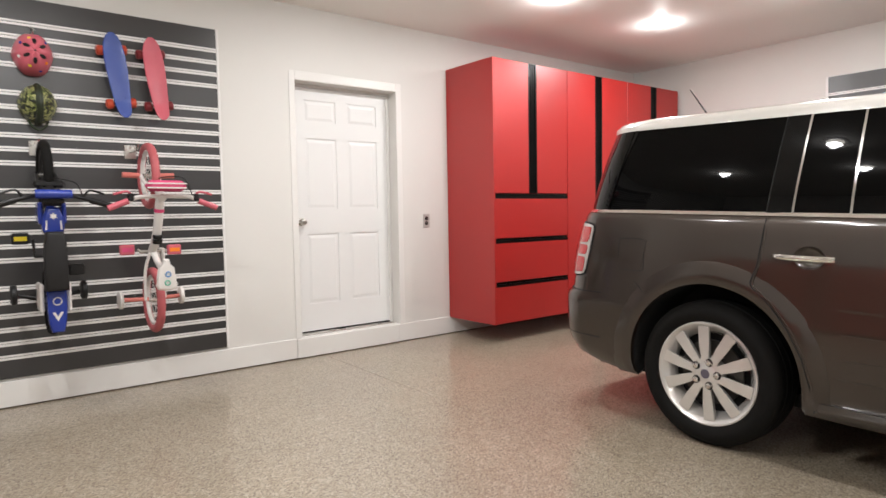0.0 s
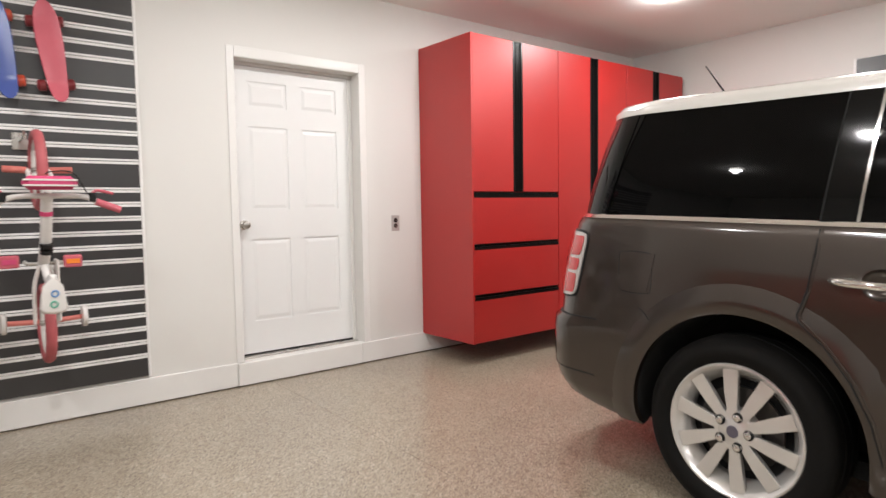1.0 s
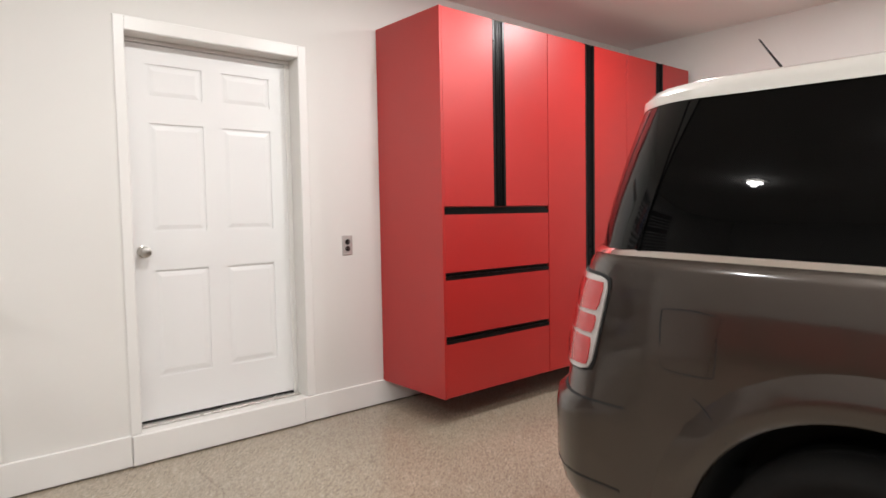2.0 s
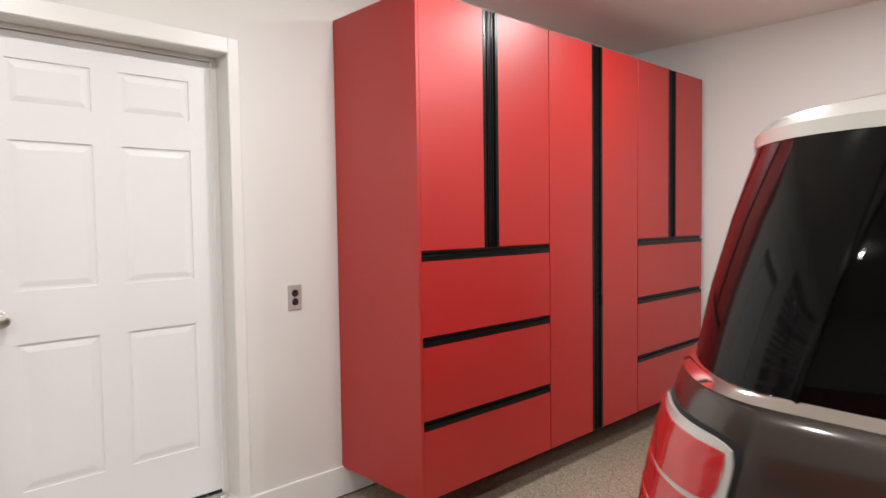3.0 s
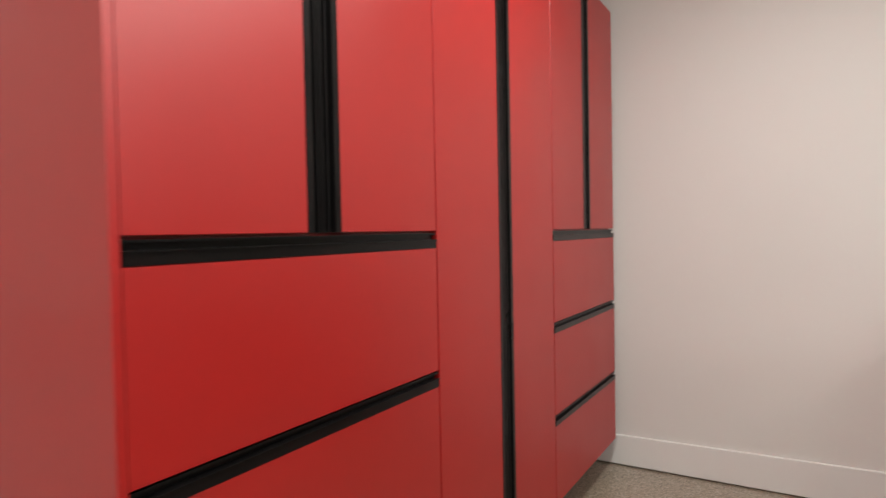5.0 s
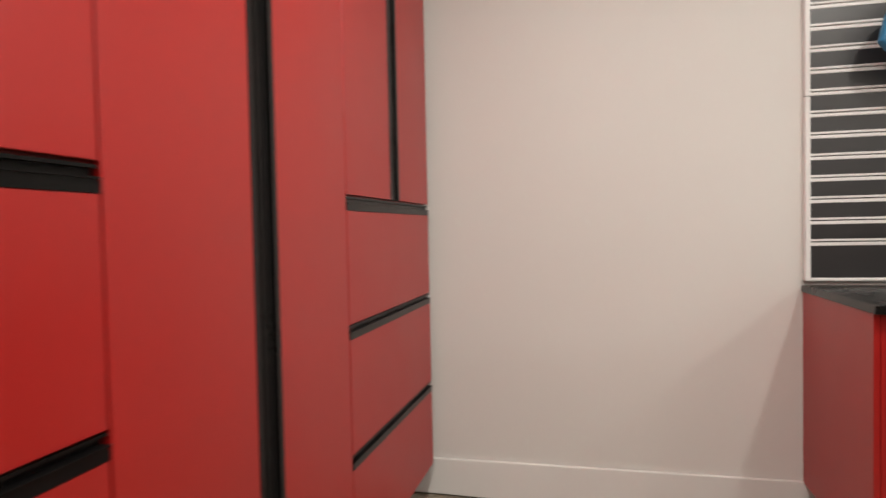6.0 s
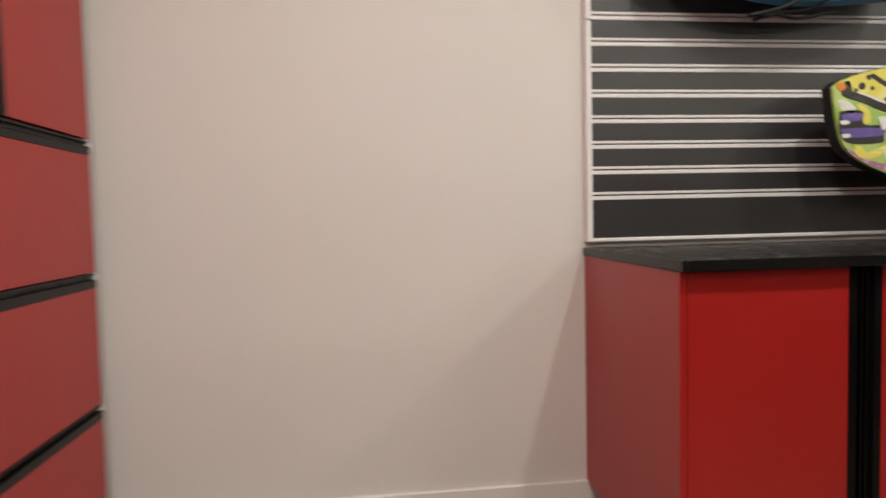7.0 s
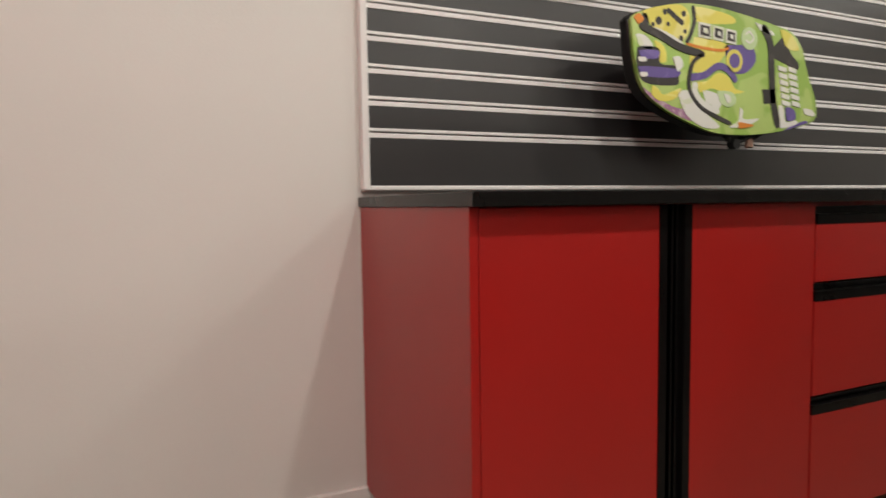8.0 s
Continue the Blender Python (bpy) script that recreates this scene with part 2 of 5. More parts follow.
def structure(name, bm, material, label, smooth=False):
    return tagged(part(name, bm, material, smooth=smooth), label, kind="structure")


# ---- the room ----
WEST, EAST, SOUTH = -2.2, 7.0, -8.0
DX0, DX1, DZ0, DZ1 = 2.70, 3.62, 0.157, 2.137     # door opening

SLOPE = 0.0145      # the slab falls gently away from the door wall


def fall(bm, upto=0.05):
    """Lets everything below a height follow the slab's fall."""
    for v in bm.verts:
        if v.co.z < upto:
            v.co.z += SLOPE * v.co.y
    return bm


structure("floor", fall(boxes((WEST, 2.876, SOUTH, 0.0, -0.10, 0.0), (2.880, EAST, SOUTH, 0.0, -0.10, 0.0), (2.876, 2.880, SOUTH, 0.0, -0.10, -0.0015))),
          M_FLOOR, "glossy tan flake epoxy garage floor with a control joint")
structure("wall_north", boxes((WEST - 0.2, DX0, 0, 0.2, -0.4, CEIL), (DX1, EAST + 0.2, 0, 0.2, -0.4, CEIL), (DX0, DX1, 0, 0.2, DZ1, CEIL), (DX0, DX1, 0, 0.2, -0.4, DZ0)),
          M_WALL, "off-white painted garage wall with a recessed door")
structure("wall_east", boxes((EAST, EAST + 0.2, SOUTH, 0, -0.4, CEIL)), M_WALL, "off-white painted garage wall behind the workbench")
structure("wall_south", boxes((WEST - 0.2, EAST + 0.2, SOUTH - 0.2, SOUTH, -0.4, CEIL)), M_WALL, "off-white painted garage wall")
structure("wall_west", boxes((WEST - 0.2, WEST, SOUTH, 0, -0.4, CEIL)), M_WALL, "off-white painted garage wall")
structure("ceiling", boxes((WEST - 0.2, EAST + 0.2, SOUTH - 0.2, 0.2, CEIL, CEIL + 0.15)), M_CEIL, "off-white painted garage ceiling")
structure("baseboard", boxes((WEST, 2.65, -0.016, 0.0, 0.007, 0.160), bevel=0.003), M_TRIM, "white painted baseboard under the slat panel")
structure("baseboard", boxes((3.592, EAST - 0.016, -0.016, 0.0, 0.007, 0.156), bevel=0.003), M_TRIM, "white painted baseboard under the tall cabinets")
structure("baseboard", fall(boxes((EAST - 0.016, EAST, SOUTH, -0.0, 0.007, 0.156), bevel=0.003)), M_TRIM, "white painted baseboard along the workbench wall")
structure("baseboard", fall(boxes((WEST, WEST + 0.016, SOUTH, -0.016, 0.007, 0.156), bevel=0.003)), M_TRIM, "white painted baseboard")
structure("baseboard", fall(boxes((WEST + 0.016, EAST - 0.016, SOUTH, SOUTH + 0.016, 0.007, 0.156), bevel=0.003)), M_TRIM, "white painted baseboard")
structure("step", boxes((2.652, 3.590, -0.022, 0.0, 0.007, DZ0 - 0.002), bevel=0.003), M_TRIM, "white painted step face under the door")
structure("trim", boxes((WEST, EAST, -0.005, 0.0, 0.0, 0.0065)), M_JOINT, "dark gap at the foot of the baseboard")
structure("trim", fall(boxes((EAST - 0.005, EAST, SOUTH, -0.006, 0.0, 0.0065))), M_JOINT, "dark gap at the foot of the baseboard")
structure("trim", boxes((2.648, DX0 - 0.001, -0.006, 0.0, DZ0, 2.207), (DX0 - 0.001, DX1 + 0.001, -0.006, 0.0, DZ1 + 0.002, 2.207), (DX1 + 0.001, 3.672, -0.006, 0.0, DZ0, 2.207), bevel=0.003),
          M_TRIM, "flat white casing round the door")


def door():
    d = tagged(new("door_1"), "white six-panel door with a steel knob, closed", "door", kind="structure")
    d.location = (DX0, 0.12, DZ0)
    w, h = DX1 - DX0, DZ1 - DZ0
    part("jamb", boxes((0.0, 0.018, -0.005, 0.078, 0.0, h), bevel=0.002), M_TRIM, d)
    part("jamb", boxes((w - 0.018, w, -0.005, 0.078, 0.0, h), bevel=0.002), M_TRIM, d)
    part("stop", boxes((0.018, 0.030, -0.012, 0.0, 0.0, h - 0.02), bevel=0.002), M_TRIM, d)
    part("stop", boxes((w - 0.030, w - 0.018, -0.012, 0.0, 0.0, h - 0.02), bevel=0.002), M_TRIM, d)
    part("head", boxes((0.0, w, -0.012, 0.078, h - 0.02, h), bevel=0.002), M_TRIM, d)
    part("threshold", boxes((0.018, w - 0.018, -0.06, 0.06, 0.0, 0.012), bevel=0.003), M_STEEL, d, "metal door threshold")
    part("sweep", boxes((0.022, w - 0.022, -0.002, 0.03, 0.0125, 0.020)), M_BLACKPL, d, "dark rubber door sweep")
    x0, x1, z0, z1 = 0.022, w - 0.022, 0.021, h - 0.023
    cols = [(x0 + 0.105, x0 + 0.385), (x1 - 0.385, x1 - 0.105)]
    rows = [(0.24, 0.80), (1.00, 1.56), (1.69, 1.86)]
    bm = bmesh.new()
    xs = [x0, cols[0][0], cols[0][1], cols[1][0], cols[1][1], x1]
    for k in (0, 2, 4):
        box(bm, xs[k], xs[k + 1], 0.0, 0.04, z0, z1)
    zs = [z0, 0.24, 0.80, 1.00, 1.56, 1.69, 1.86, z1]
    for c in cols:
        for k in (0, 2, 4, 6):
            box(bm, c[0], c[1], 0.0, 0.04, zs[k], zs[k + 1])
    leaf = part("leaf", bm, M_DOOR, d)
    for c in cols:
        for r in rows:
            pb = bmesh.new()
            box(pb, c[0], c[1], 0.0065, 0.035, r[0], r[1])
            i = 0.034
            a = [pb.verts.new((x, 0.006, z)) for x, z in ((c[0] + 0.012, r[0] + 0.012), (c[1] - 0.012, r[0] + 0.012), (c[1] - 0.012, r[1] - 0.012), (c[0] + 0.012, r[1] - 0.012))]
            b = [pb.verts.new((x, 0.002, z)) for x, z in ((c[0] + i, r[0] + i), (c[1] - i, r[0] + i), (c[1] - i, r[1] - i), (c[0] + i, r[1] - i))]
            for k in range(4):
                pb.faces.new((a[k], a[(k + 1) % 4], b[(k + 1) % 4], b[k]))
            pb.faces.new(b)
            part("panel", pb, M_DOOR, leaf)
    kx, kz = 0.075, 0.90
    part("rose", lathe(bmesh.new(), [(0.0, 0.0), (0.0, 0.031), (-0.005, 0.031), (-0.009, 0.024), (-0.009, 0.0)], (kx, 0.0, kz), "Y", 24), M_STEEL, leaf, "round steel rose", True)
    part("knob", lathe(bmesh.new(), [(-0.008, 0.011), (-0.028, 0.012), (-0.036, 0.024), (-0.050, 0.029), (-0.062, 0.024), (-0.067, 0.010), (-0.067, 0.0)], (kx, 0.0, kz), "Y", 28), M_STEEL, leaf, "satin steel door knob", True)
    for z in (0.25, 1.0, 1.75):
        part("hinge", tube(bmesh.new(), [(w - 0.022, -0.004, z - 0.045), (w - 0.022, -0.004, z + 0.045)], 0.006, 10), M_TRIM, d)


door()


def outlet():
    o = thing("power_outlet", (3.920, 0.0, 1.041), "stainless duplex power outlet with black sockets on the wall", "outlet")
    part("plate", boxes((-0.036, 0.036, -0.006, 0.0, -0.060, 0.060), bevel=0.0025), M_PLATE, o, "brushed steel cover plate")
    for z in (-0.021, 0.021):
        bm = lathe(bmesh.new(), [(-0.005, 0.0), (-0.0085, 0.0), (-0.0085, 0.0165), (-0.005, 0.0172)][1:], (0, 0, z), "Y", 20)
        s = part("socket", bm, M_BLACKPL, o, "black socket face")
        for x, w in ((-0.006, 0.0012), (0.006, 0.0012)):
            part("slot", boxes((x - w, x + w, -0.0092, -0.0086, z - 0.001, z + 0.007)), M_STEEL, s)
        part("slot", boxes((-0.002, 0.002, -0.0092, -0.0086, z - 0.010, z - 0.006)), M_STEEL, s)
    part("screw", lathe(bmesh.new(), [(-0.006, 0.0035), (-0.0075, 0.003), (-0.0075, 0.0)], (0, 0, 0), "Y", 12), M_STEEL, o)


outlet()


def downlights():
    lens = lathe(bmesh.new(), [(-0.030, 0.0), (-0.029, 0.025), (-0.023, 0.046), (-0.012, 0.058), (0.012, 0.060)], (0, 0, 0), "Z", 28)
    first = thing("ceiling_downlight", (*DOWNLIGHTS[0], CEIL), "round white recessed downlight, lit, in the ceiling", "ceiling light", "ceiling downlights")
    part("trim_ring", lathe(bmesh.new(), [(0.0, 0.098), (-0.004, 0.097), (-0.007, 0.090), (-0.006, 0.066), (-0.001, 0.062), (-0.001, 0.058)], (0, 0, 0), "Z", 36), M_TRIM, first, "white trim ring", True)
    part("lens", lens, M_LAMP, first, "glowing warm lens")
    for xy in DOWNLIGHTS[1:]:
        copy_thing(first, Matrix.Translation((*xy, CEIL)))
    for xy in DOWNLIGHTS:
        la = bpy.data.lights.new("downlight", "AREA")
        la.shape, la.size, la.energy, la.color, la.spread = "DISK", 0.11, LAMP_WATTS, LAMP_TINT, radians(180)
        ob = new("downlight_lamp", la)
        ob.matrix_world = pose(*xy, CEIL - 0.034)
        # extra point fill below each lens, added to lift the ceiling and upper walls
        la = bpy.data.lights.new("downlight_fill", "POINT")
        la.energy, la.color, la.shadow_soft_size = FILL_WATTS, LAMP_TINT, 0.028
        ob = new("downlight_fill_lamp", la)
        ob.matrix_world = pose(*xy, CEIL - 0.064)


downlights()


# ---- wall slat panels ----
def slat_panel(name, lips, length, z0, z1, grooves, at, turn, label):
    """Local x along the wall, y out of the wall towards negative, z up."""
    o = thing(name, at, label, "slat panel")
    a0, a1, b0, b1 = lips
    o.rotation_euler = (0, 0, radians(turn))
    part("backing", boxes((0.0, length, -0.006, -0.001, z0, z1)), M_SLOT, o)
    edges = [z0] + [v for g in sorted(grooves) for v in (g + b0, g + a1)] + [z1]
    for k in range(0, len(edges), 2):
        part("slat", boxes((0.0, length, -0.018, -0.006, edges[k], edges[k + 1])), M_SLAT, o)
    up = boxes((0.0, length, -0.0205, -0.006, a0, a1), bevel=0.001)
    lo = boxes((0.0, length, -0.0205, -0.006, b0, b1), bevel=0.001)
    ups = los = None
    for g in grooves:
        a = part("groove_lip", ups or up, M_GROOVE, o)
        b = part("groove_lip", los or lo, M_GROOVE, o)
        ups, los = a.data, b.data
        a.location = b.location = (0, 0, g)
    return o


LEFT_GROOVES = [2.262 - 0.0817 * i for i in range(25) if i not in (4, 11, 18)]
left_panel = slat_panel("slatwall", (0.0030, 0.0145, -0.0150, -0.0010), 2.44, 0.177, 2.408, LEFT_GROOVES, (-0.332, 0.0, 0.0), 0, "charcoal slat wall panel with white inserts, hung with bikes")
part("edge_trim", boxes((2.440, 2.456, -0.024, 0.0, 0.174, 2.410), bevel=0.003), M_GROOVE, left_panel, "white edge trim")
RIGHT_GROOVES = [1.079 + 0.0806 * i for i in range(14)]
right_panel = slat_panel("slatwall", (0.0045, 0.0125, -0.0125, 0.0), 2.62, 0.945, 2.285, RIGHT_GROOVES, (EAST, -2.098, 0.0), -90, "charcoal slat wall panel with white groove inserts above the counter")
part("edge_trim", boxes((-0.020, 0.0, -0.026, 0.0, 0.932, 1.628), bevel=0.003), M_GROOVE, right_panel, "white edge trim")
part("edge_trim", boxes((-0.020, 0.0, -0.026, 0.0, 1.630, 2.290), bevel=0.003), M_GROOVE, right_panel, "white edge trim")
part("edge_trim", boxes((0.0, 2.62, -0.024, 0.0, 0.932, 0.945), bevel=0.003), M_GROOVE, right_panel, "white bottom trim")


# ---- red cabinets ----
def grip_v(bm, x, side, y, z0, z1):
    """Upright finger pull, one extruded profile: a flat flange, a recess and two ridges. side: +1 towards larger x."""
    prof = [(0, -0.001), (0.019, -0.001), (0.019, 0.014), (0.034, 0.014), (0.034, 0.003), (0.038, 0.003), (0.038, 0.014), (0.046, 0.014), (0.046, 0.005), (0.050, 0.005), (0.050, 0.018), (0, 0.018)]
    lo = [bm.verts.new((x + side * d, y + e, z0)) for d, e in prof]
    hi = [bm.verts.new((x + side * d, y + e, z1)) for d, e in prof]
    close_prism(bm, lo, hi)


def grip_h(bm, x0, x1, y, z):
    """Level finger pull along a drawer's top edge, one extruded profile, its top at z."""
    prof = [(0.001, 0.002), (0.006, 0.002), (0.006, 0.014), (0.018, 0.014), (0.018, -0.004), (0.021, -0.004), (0.021, -0.001), (0.041, -0.001), (0.041, 0.018), (0.001, 0.018)]
    lo = [bm.verts.new((x0, y + e, z - d)) for d, e in prof]
    hi = [bm.verts.new((x1, y + e, z - d)) for d, e in prof]
    close_prism(bm, lo, hi)


def close_prism(bm, lo, hi):
    n = len(lo)
    bm.faces.new(lo)
    bm.faces.new(hi[::-1])
    for k in range(n):
        bm.faces.new((lo[k], hi[k], hi[(k + 1) % n], lo[(k + 1) % n]))


def cabinet(name, width, depth, z0, z1, split, tops, label, group, pull=0.105, caps=False, end=False, shift=0.0):
    """Local x along the front from 0, y from 0 at the wall to -depth. split: the doors' lower edge, or none; tops: the drawers' upper edges."""
    o = thing(name, (0, 0, 0), label, "cabinet", group)
    fy = -depth
    t = 0.018
    x0, x1 = 0.002, width - 0.002
    for nm, row in (("side_panel", (x0, x0 + t, fy + 0.022, -0.002, z0, z1)), ("side_panel", (x1 - t, x1, fy + 0.022, -0.002, z0, z1)), ("bottom_panel", (x0 + t, x1 - t, fy + 0.022, -0.002, z0, z0 + t)),
                    ("top_panel", (x0 + t, x1 - t, fy + 0.022, -0.002, z1 - t, z1)), ("back_panel", (x0 + t, x1 - t, -0.012, -0.002, z0 + t, z1 - t)), ("face_board", (x0 + t, x1 - t, fy + 0.022, fy + 0.03, z0 + t, z1 - t))):
        part(nm, boxes(row), M_RED, o)
    if end:
        part("end_panel", boxes((-0.016, 0.001, fy - 0.001, -0.002, z0 - 0.001, z1 + 0.001), bevel=0.001), M_RED, o)
    if split is not None:
        mid = width / 2 + shift
        for sgn, a, b in ((1, x0 + 0.001, mid - pull / 2), (-1, mid + pull / 2, x1 - 0.001)):
            dr = part("door", boxes((a, b, fy, fy + 0.019, split + 0.002, z1 - 0.001), bevel=0.0012), M_RED, o)
            bm = bmesh.new()
            grip_v(bm, (b if sgn > 0 else a), sgn, fy, split + 0.002, z1 - 0.001)
            part("pull", bm, M_BLACK, dr, "black aluminium finger pull")
    for k, zt in enumerate(tops):
        zb = tops[k + 1] if k + 1 < len(tops) else z0
        dr = part("drawer", boxes((x0 + 0.001, x1 - 0.001, fy, fy + 0.019, zb + 0.003, zt - 0.041), bevel=0.0012), M_RED, o)
        bm = bmesh.new()
        grip_h(bm, x0 + 0.001, x1 - 0.001, fy, zt)
        part("pull", bm, M_BLACK, dr, "black aluminium finger pull")
        if caps:
            part("end_cap", boxes((x1 - 0.001, x1 + 0.010, fy - 0.003, fy + 0.018, zt - 0.026, zt - 0.004), bevel=0.002), M_CAP, dr, "white plastic end cap")
    return o


UNIT = 0.914
TALL = dict(depth=0.617, z0=0.152, z1=2.388)
for k, (split, tops, lab) in enumerate([
        (1.264, (1.261, 0.882, 0.510), "tall red wall cabinet, two doors over three drawers"),
        (0.152, (), "tall red wall cabinet with two full-height doors"),
        (1.262, (1.259, 0.888, 0.512), "tall red cabinet with two doors over three drawers, by the corner")]):
    c = cabinet("tall_cabinet", UNIT, split=split, tops=tops, label=lab, group="tall red cabinets", caps=(k == 2), end=(k == 0), **TALL)
    c.location = (4.185 + UNIT * k, 0, 0)

BENCH = dict(depth=0.622, z0=0.150, z1=0.889, pull=0.084)
y = -2.092
for k, (w, split, tops, lab) in enumerate([
        (0.857, 0.150, (), "red base cabinet with two doors under the black counter"),
        (0.914, None, (0.880, 0.704, 0.440), "red base cabinet with three drawers under the black counter"),
        (0.857, 0.150, (), "red base cabinet with two doors under the black counter")]):
    c = cabinet("base_cabinet", w, split=split, tops=tops, label=lab, group="base cabinets", end=(k == 0), shift=0.0135, **BENCH)
    c.location = (EAST, y, 0)
    c.rotation_euler = (0, 0, radians(-90))
    y -= w
for k in range(3):
    c = cabinet("base_cabinet", UNIT, split=0.150, tops=(), label="red base cabinet with two doors on the far wall", group="base cabinets", **BENCH)
    c.location = (WEST, -2.90 + UNIT * k, 0)
    c.rotation_euler = (0, 0, radians(90))
west_top = part("countertop", boxes((WEST, WEST + 0.645, -2.905, -2.895 + 3 * UNIT, 0.8905, 0.916), bevel=0.002), M_COUNTER)
part("edge_band", boxes((WEST + 0.6455, WEST + 0.6475, -2.905, -2.895 + 3 * UNIT, 0.8915, 0.915)), M_COUNTER, west_top)
tagged(west_top, "black laminate countertop on the far wall's red cabinets", "countertop")
counter = part("countertop", boxes((6.355, EAST, y, -2.074, 0.8905, 0.916), bevel=0.002), M_COUNTER)
part("edge_band", boxes((6.3525, 6.3545, y, -2.074, 0.8915, 0.915)), M_COUNTER, counter)
part("edge_band", boxes((6.355, EAST, -2.0735, -2.0715, 0.8915, 0.915)), M_COUNTER, counter)
tagged(counter, "black laminate countertop over the red base cabinets", "countertop")


# ---- the car ----
CAR_X, CAR_Y, CAR_SCALE = 4.342, -1.692, 1.048      # its middle line and the back of its bumper
CAR_L = 4.90
#            z      half   rear  front  corner A, B
LOWER = [(0.240, 0.830, 0.245, 0.14, 0.50, 0.30), (0.275, 0.866, 0.185, 0.07, 0.53, 0.30), (0.340, 0.884, 0.152, 0.03, 0.55, 0.30), (0.430, 0.893, 0.135, 0.00, 0.55, 0.30),
         (0.590, 0.900, 0.135, 0.00, 0.55, 0.30), (0.628, 0.900, 0.142, 0.01, 0.55, 0.30), (0.655, 0.897, 0.178, 0.03, 0.55, 0.30), (0.800, 0.900, 0.199, 0.04, 0.55, 0.30),
         (0.950, 0.894, 0.232, 0.06, 0.55, 0.30), (1.040, 0.884, 0.256, 0.10, 0.55, 0.30), (1.072, 0.874, 0.270, 0.13, 0.55, 0.30), (1.086, 0.858, 0.286, 0.17, 0.54, 0.30)]
UPPER = [(1.070, 0.862, 0.280, 1.15, 0.55, 0.31), (1.120, 0.8594, 0.284, 1.24, 0.56, 0.32), (1.200, 0.848, 0.288, 1.38, 0.57, 0.34), (1.350, 0.817, 0.308, 1.68, 0.59, 0.37), (1.500, 0.7796, 0.337, 1.98, 0.60, 0.40)]
ROOFS = [(1.488, 0.788, 0.332, 1.94, 0.60, 0.40), (1.512, 0.786, 0.332, 1.95, 0.60, 0.40), (1.535, 0.765, 0.350, 2.00, 0.58, 0.39), (1.553, 0.700, 0.400, 2.06, 0.55, 0.37),
         (1.566, 0.560, 0.520, 2.18, 0.46, 0.32), (1.574, 0.300, 0.820, 2.50, 0.26, 0.18)]


def level(levels, z):
    z = min(max(z, levels[0][0]), levels[-1][0])
    for a, b in zip(levels, levels[1:]):
        if z <= b[0]:
            k = (z - a[0]) / (b[0] - a[0])
            return [p + (q - p) * k for p, q in zip(a, b)]
    return list(levels[-1])


def rise(u, z):
    """The body's wedge: waist and roof fall slightly towards the nose, the bumper's foot rises towards the tail."""
    tuck = 0.065 * min(max((0.75 - u) / 0.5, 0.0), 1.0) * min(max((0.45 - z) / 0.21, 0.0), 1.0)
    return z + tuck + 0.014 * (1.11 - min(u, 2.3)) * min(max((z - 0.35) / 0.74, 0.0), 1.0)


def outline(levels, s, z):
    """A point of the shell: s -2 to -1 across the tail, -1 to 0 round its corner, then metres along the flank. Gives lateral (outwards), distance from the tail, height."""
    _, w, r, _, a, b = level(levels, z)
    if s <= -1:
        v, u = (w - a) * (s + 2), r
    elif s <= 0:
        v, u = w - a + a * math.cos(-s * math.pi / 2), r + b - b * math.sin(-s * math.pi / 2)
    else:
        v, u = w, r + b + s
    return Vector((-v, -u, rise(u, z)))


def shell(levels):
    bm = bmesh.new()
    rings = []
    for z, w, r, f, a, b in levels:
        half = [outline(levels, -2 + k / 4, z) for k in range(4)] + [outline(levels, -1 + k / 12, z) for k in range(13)]
        u0, u1 = r + b, CAR_L - f - b
        half += [Vector((-w, -(u0 + (u1 - u0) * k / 24), rise(u0 + (u1 - u0) * k / 24, z))) for k in range(1, 25)]
        for k in range(1, 13):
            t = k / 12 * math.pi / 2
            u = u1 + b * math.sin(t)
            half.append(Vector((-(w - a + a * math.cos(t)), -u, rise(u, z))))
        half += [Vector((-(w - a) * (1 - k / 4), -(u1 + b), rise(u1 + b, z))) for k in range(1, 5)]
        full = half + [Vector((-p.x, p.y, p.z)) for p in half[-2:0:-1]]
        rings.append([bm.verts.new(p) for p in full])
    n = len(rings[0])
    for p, q in zip(rings, rings[1:]):
        for k in range(n):
            bm.faces.new((p[k], p[(k + 1) % n], q[(k + 1) % n], q[k]))
    bm.faces.new(rings[0][::-1])
    bm.faces.new(rings[-1])
    return bm


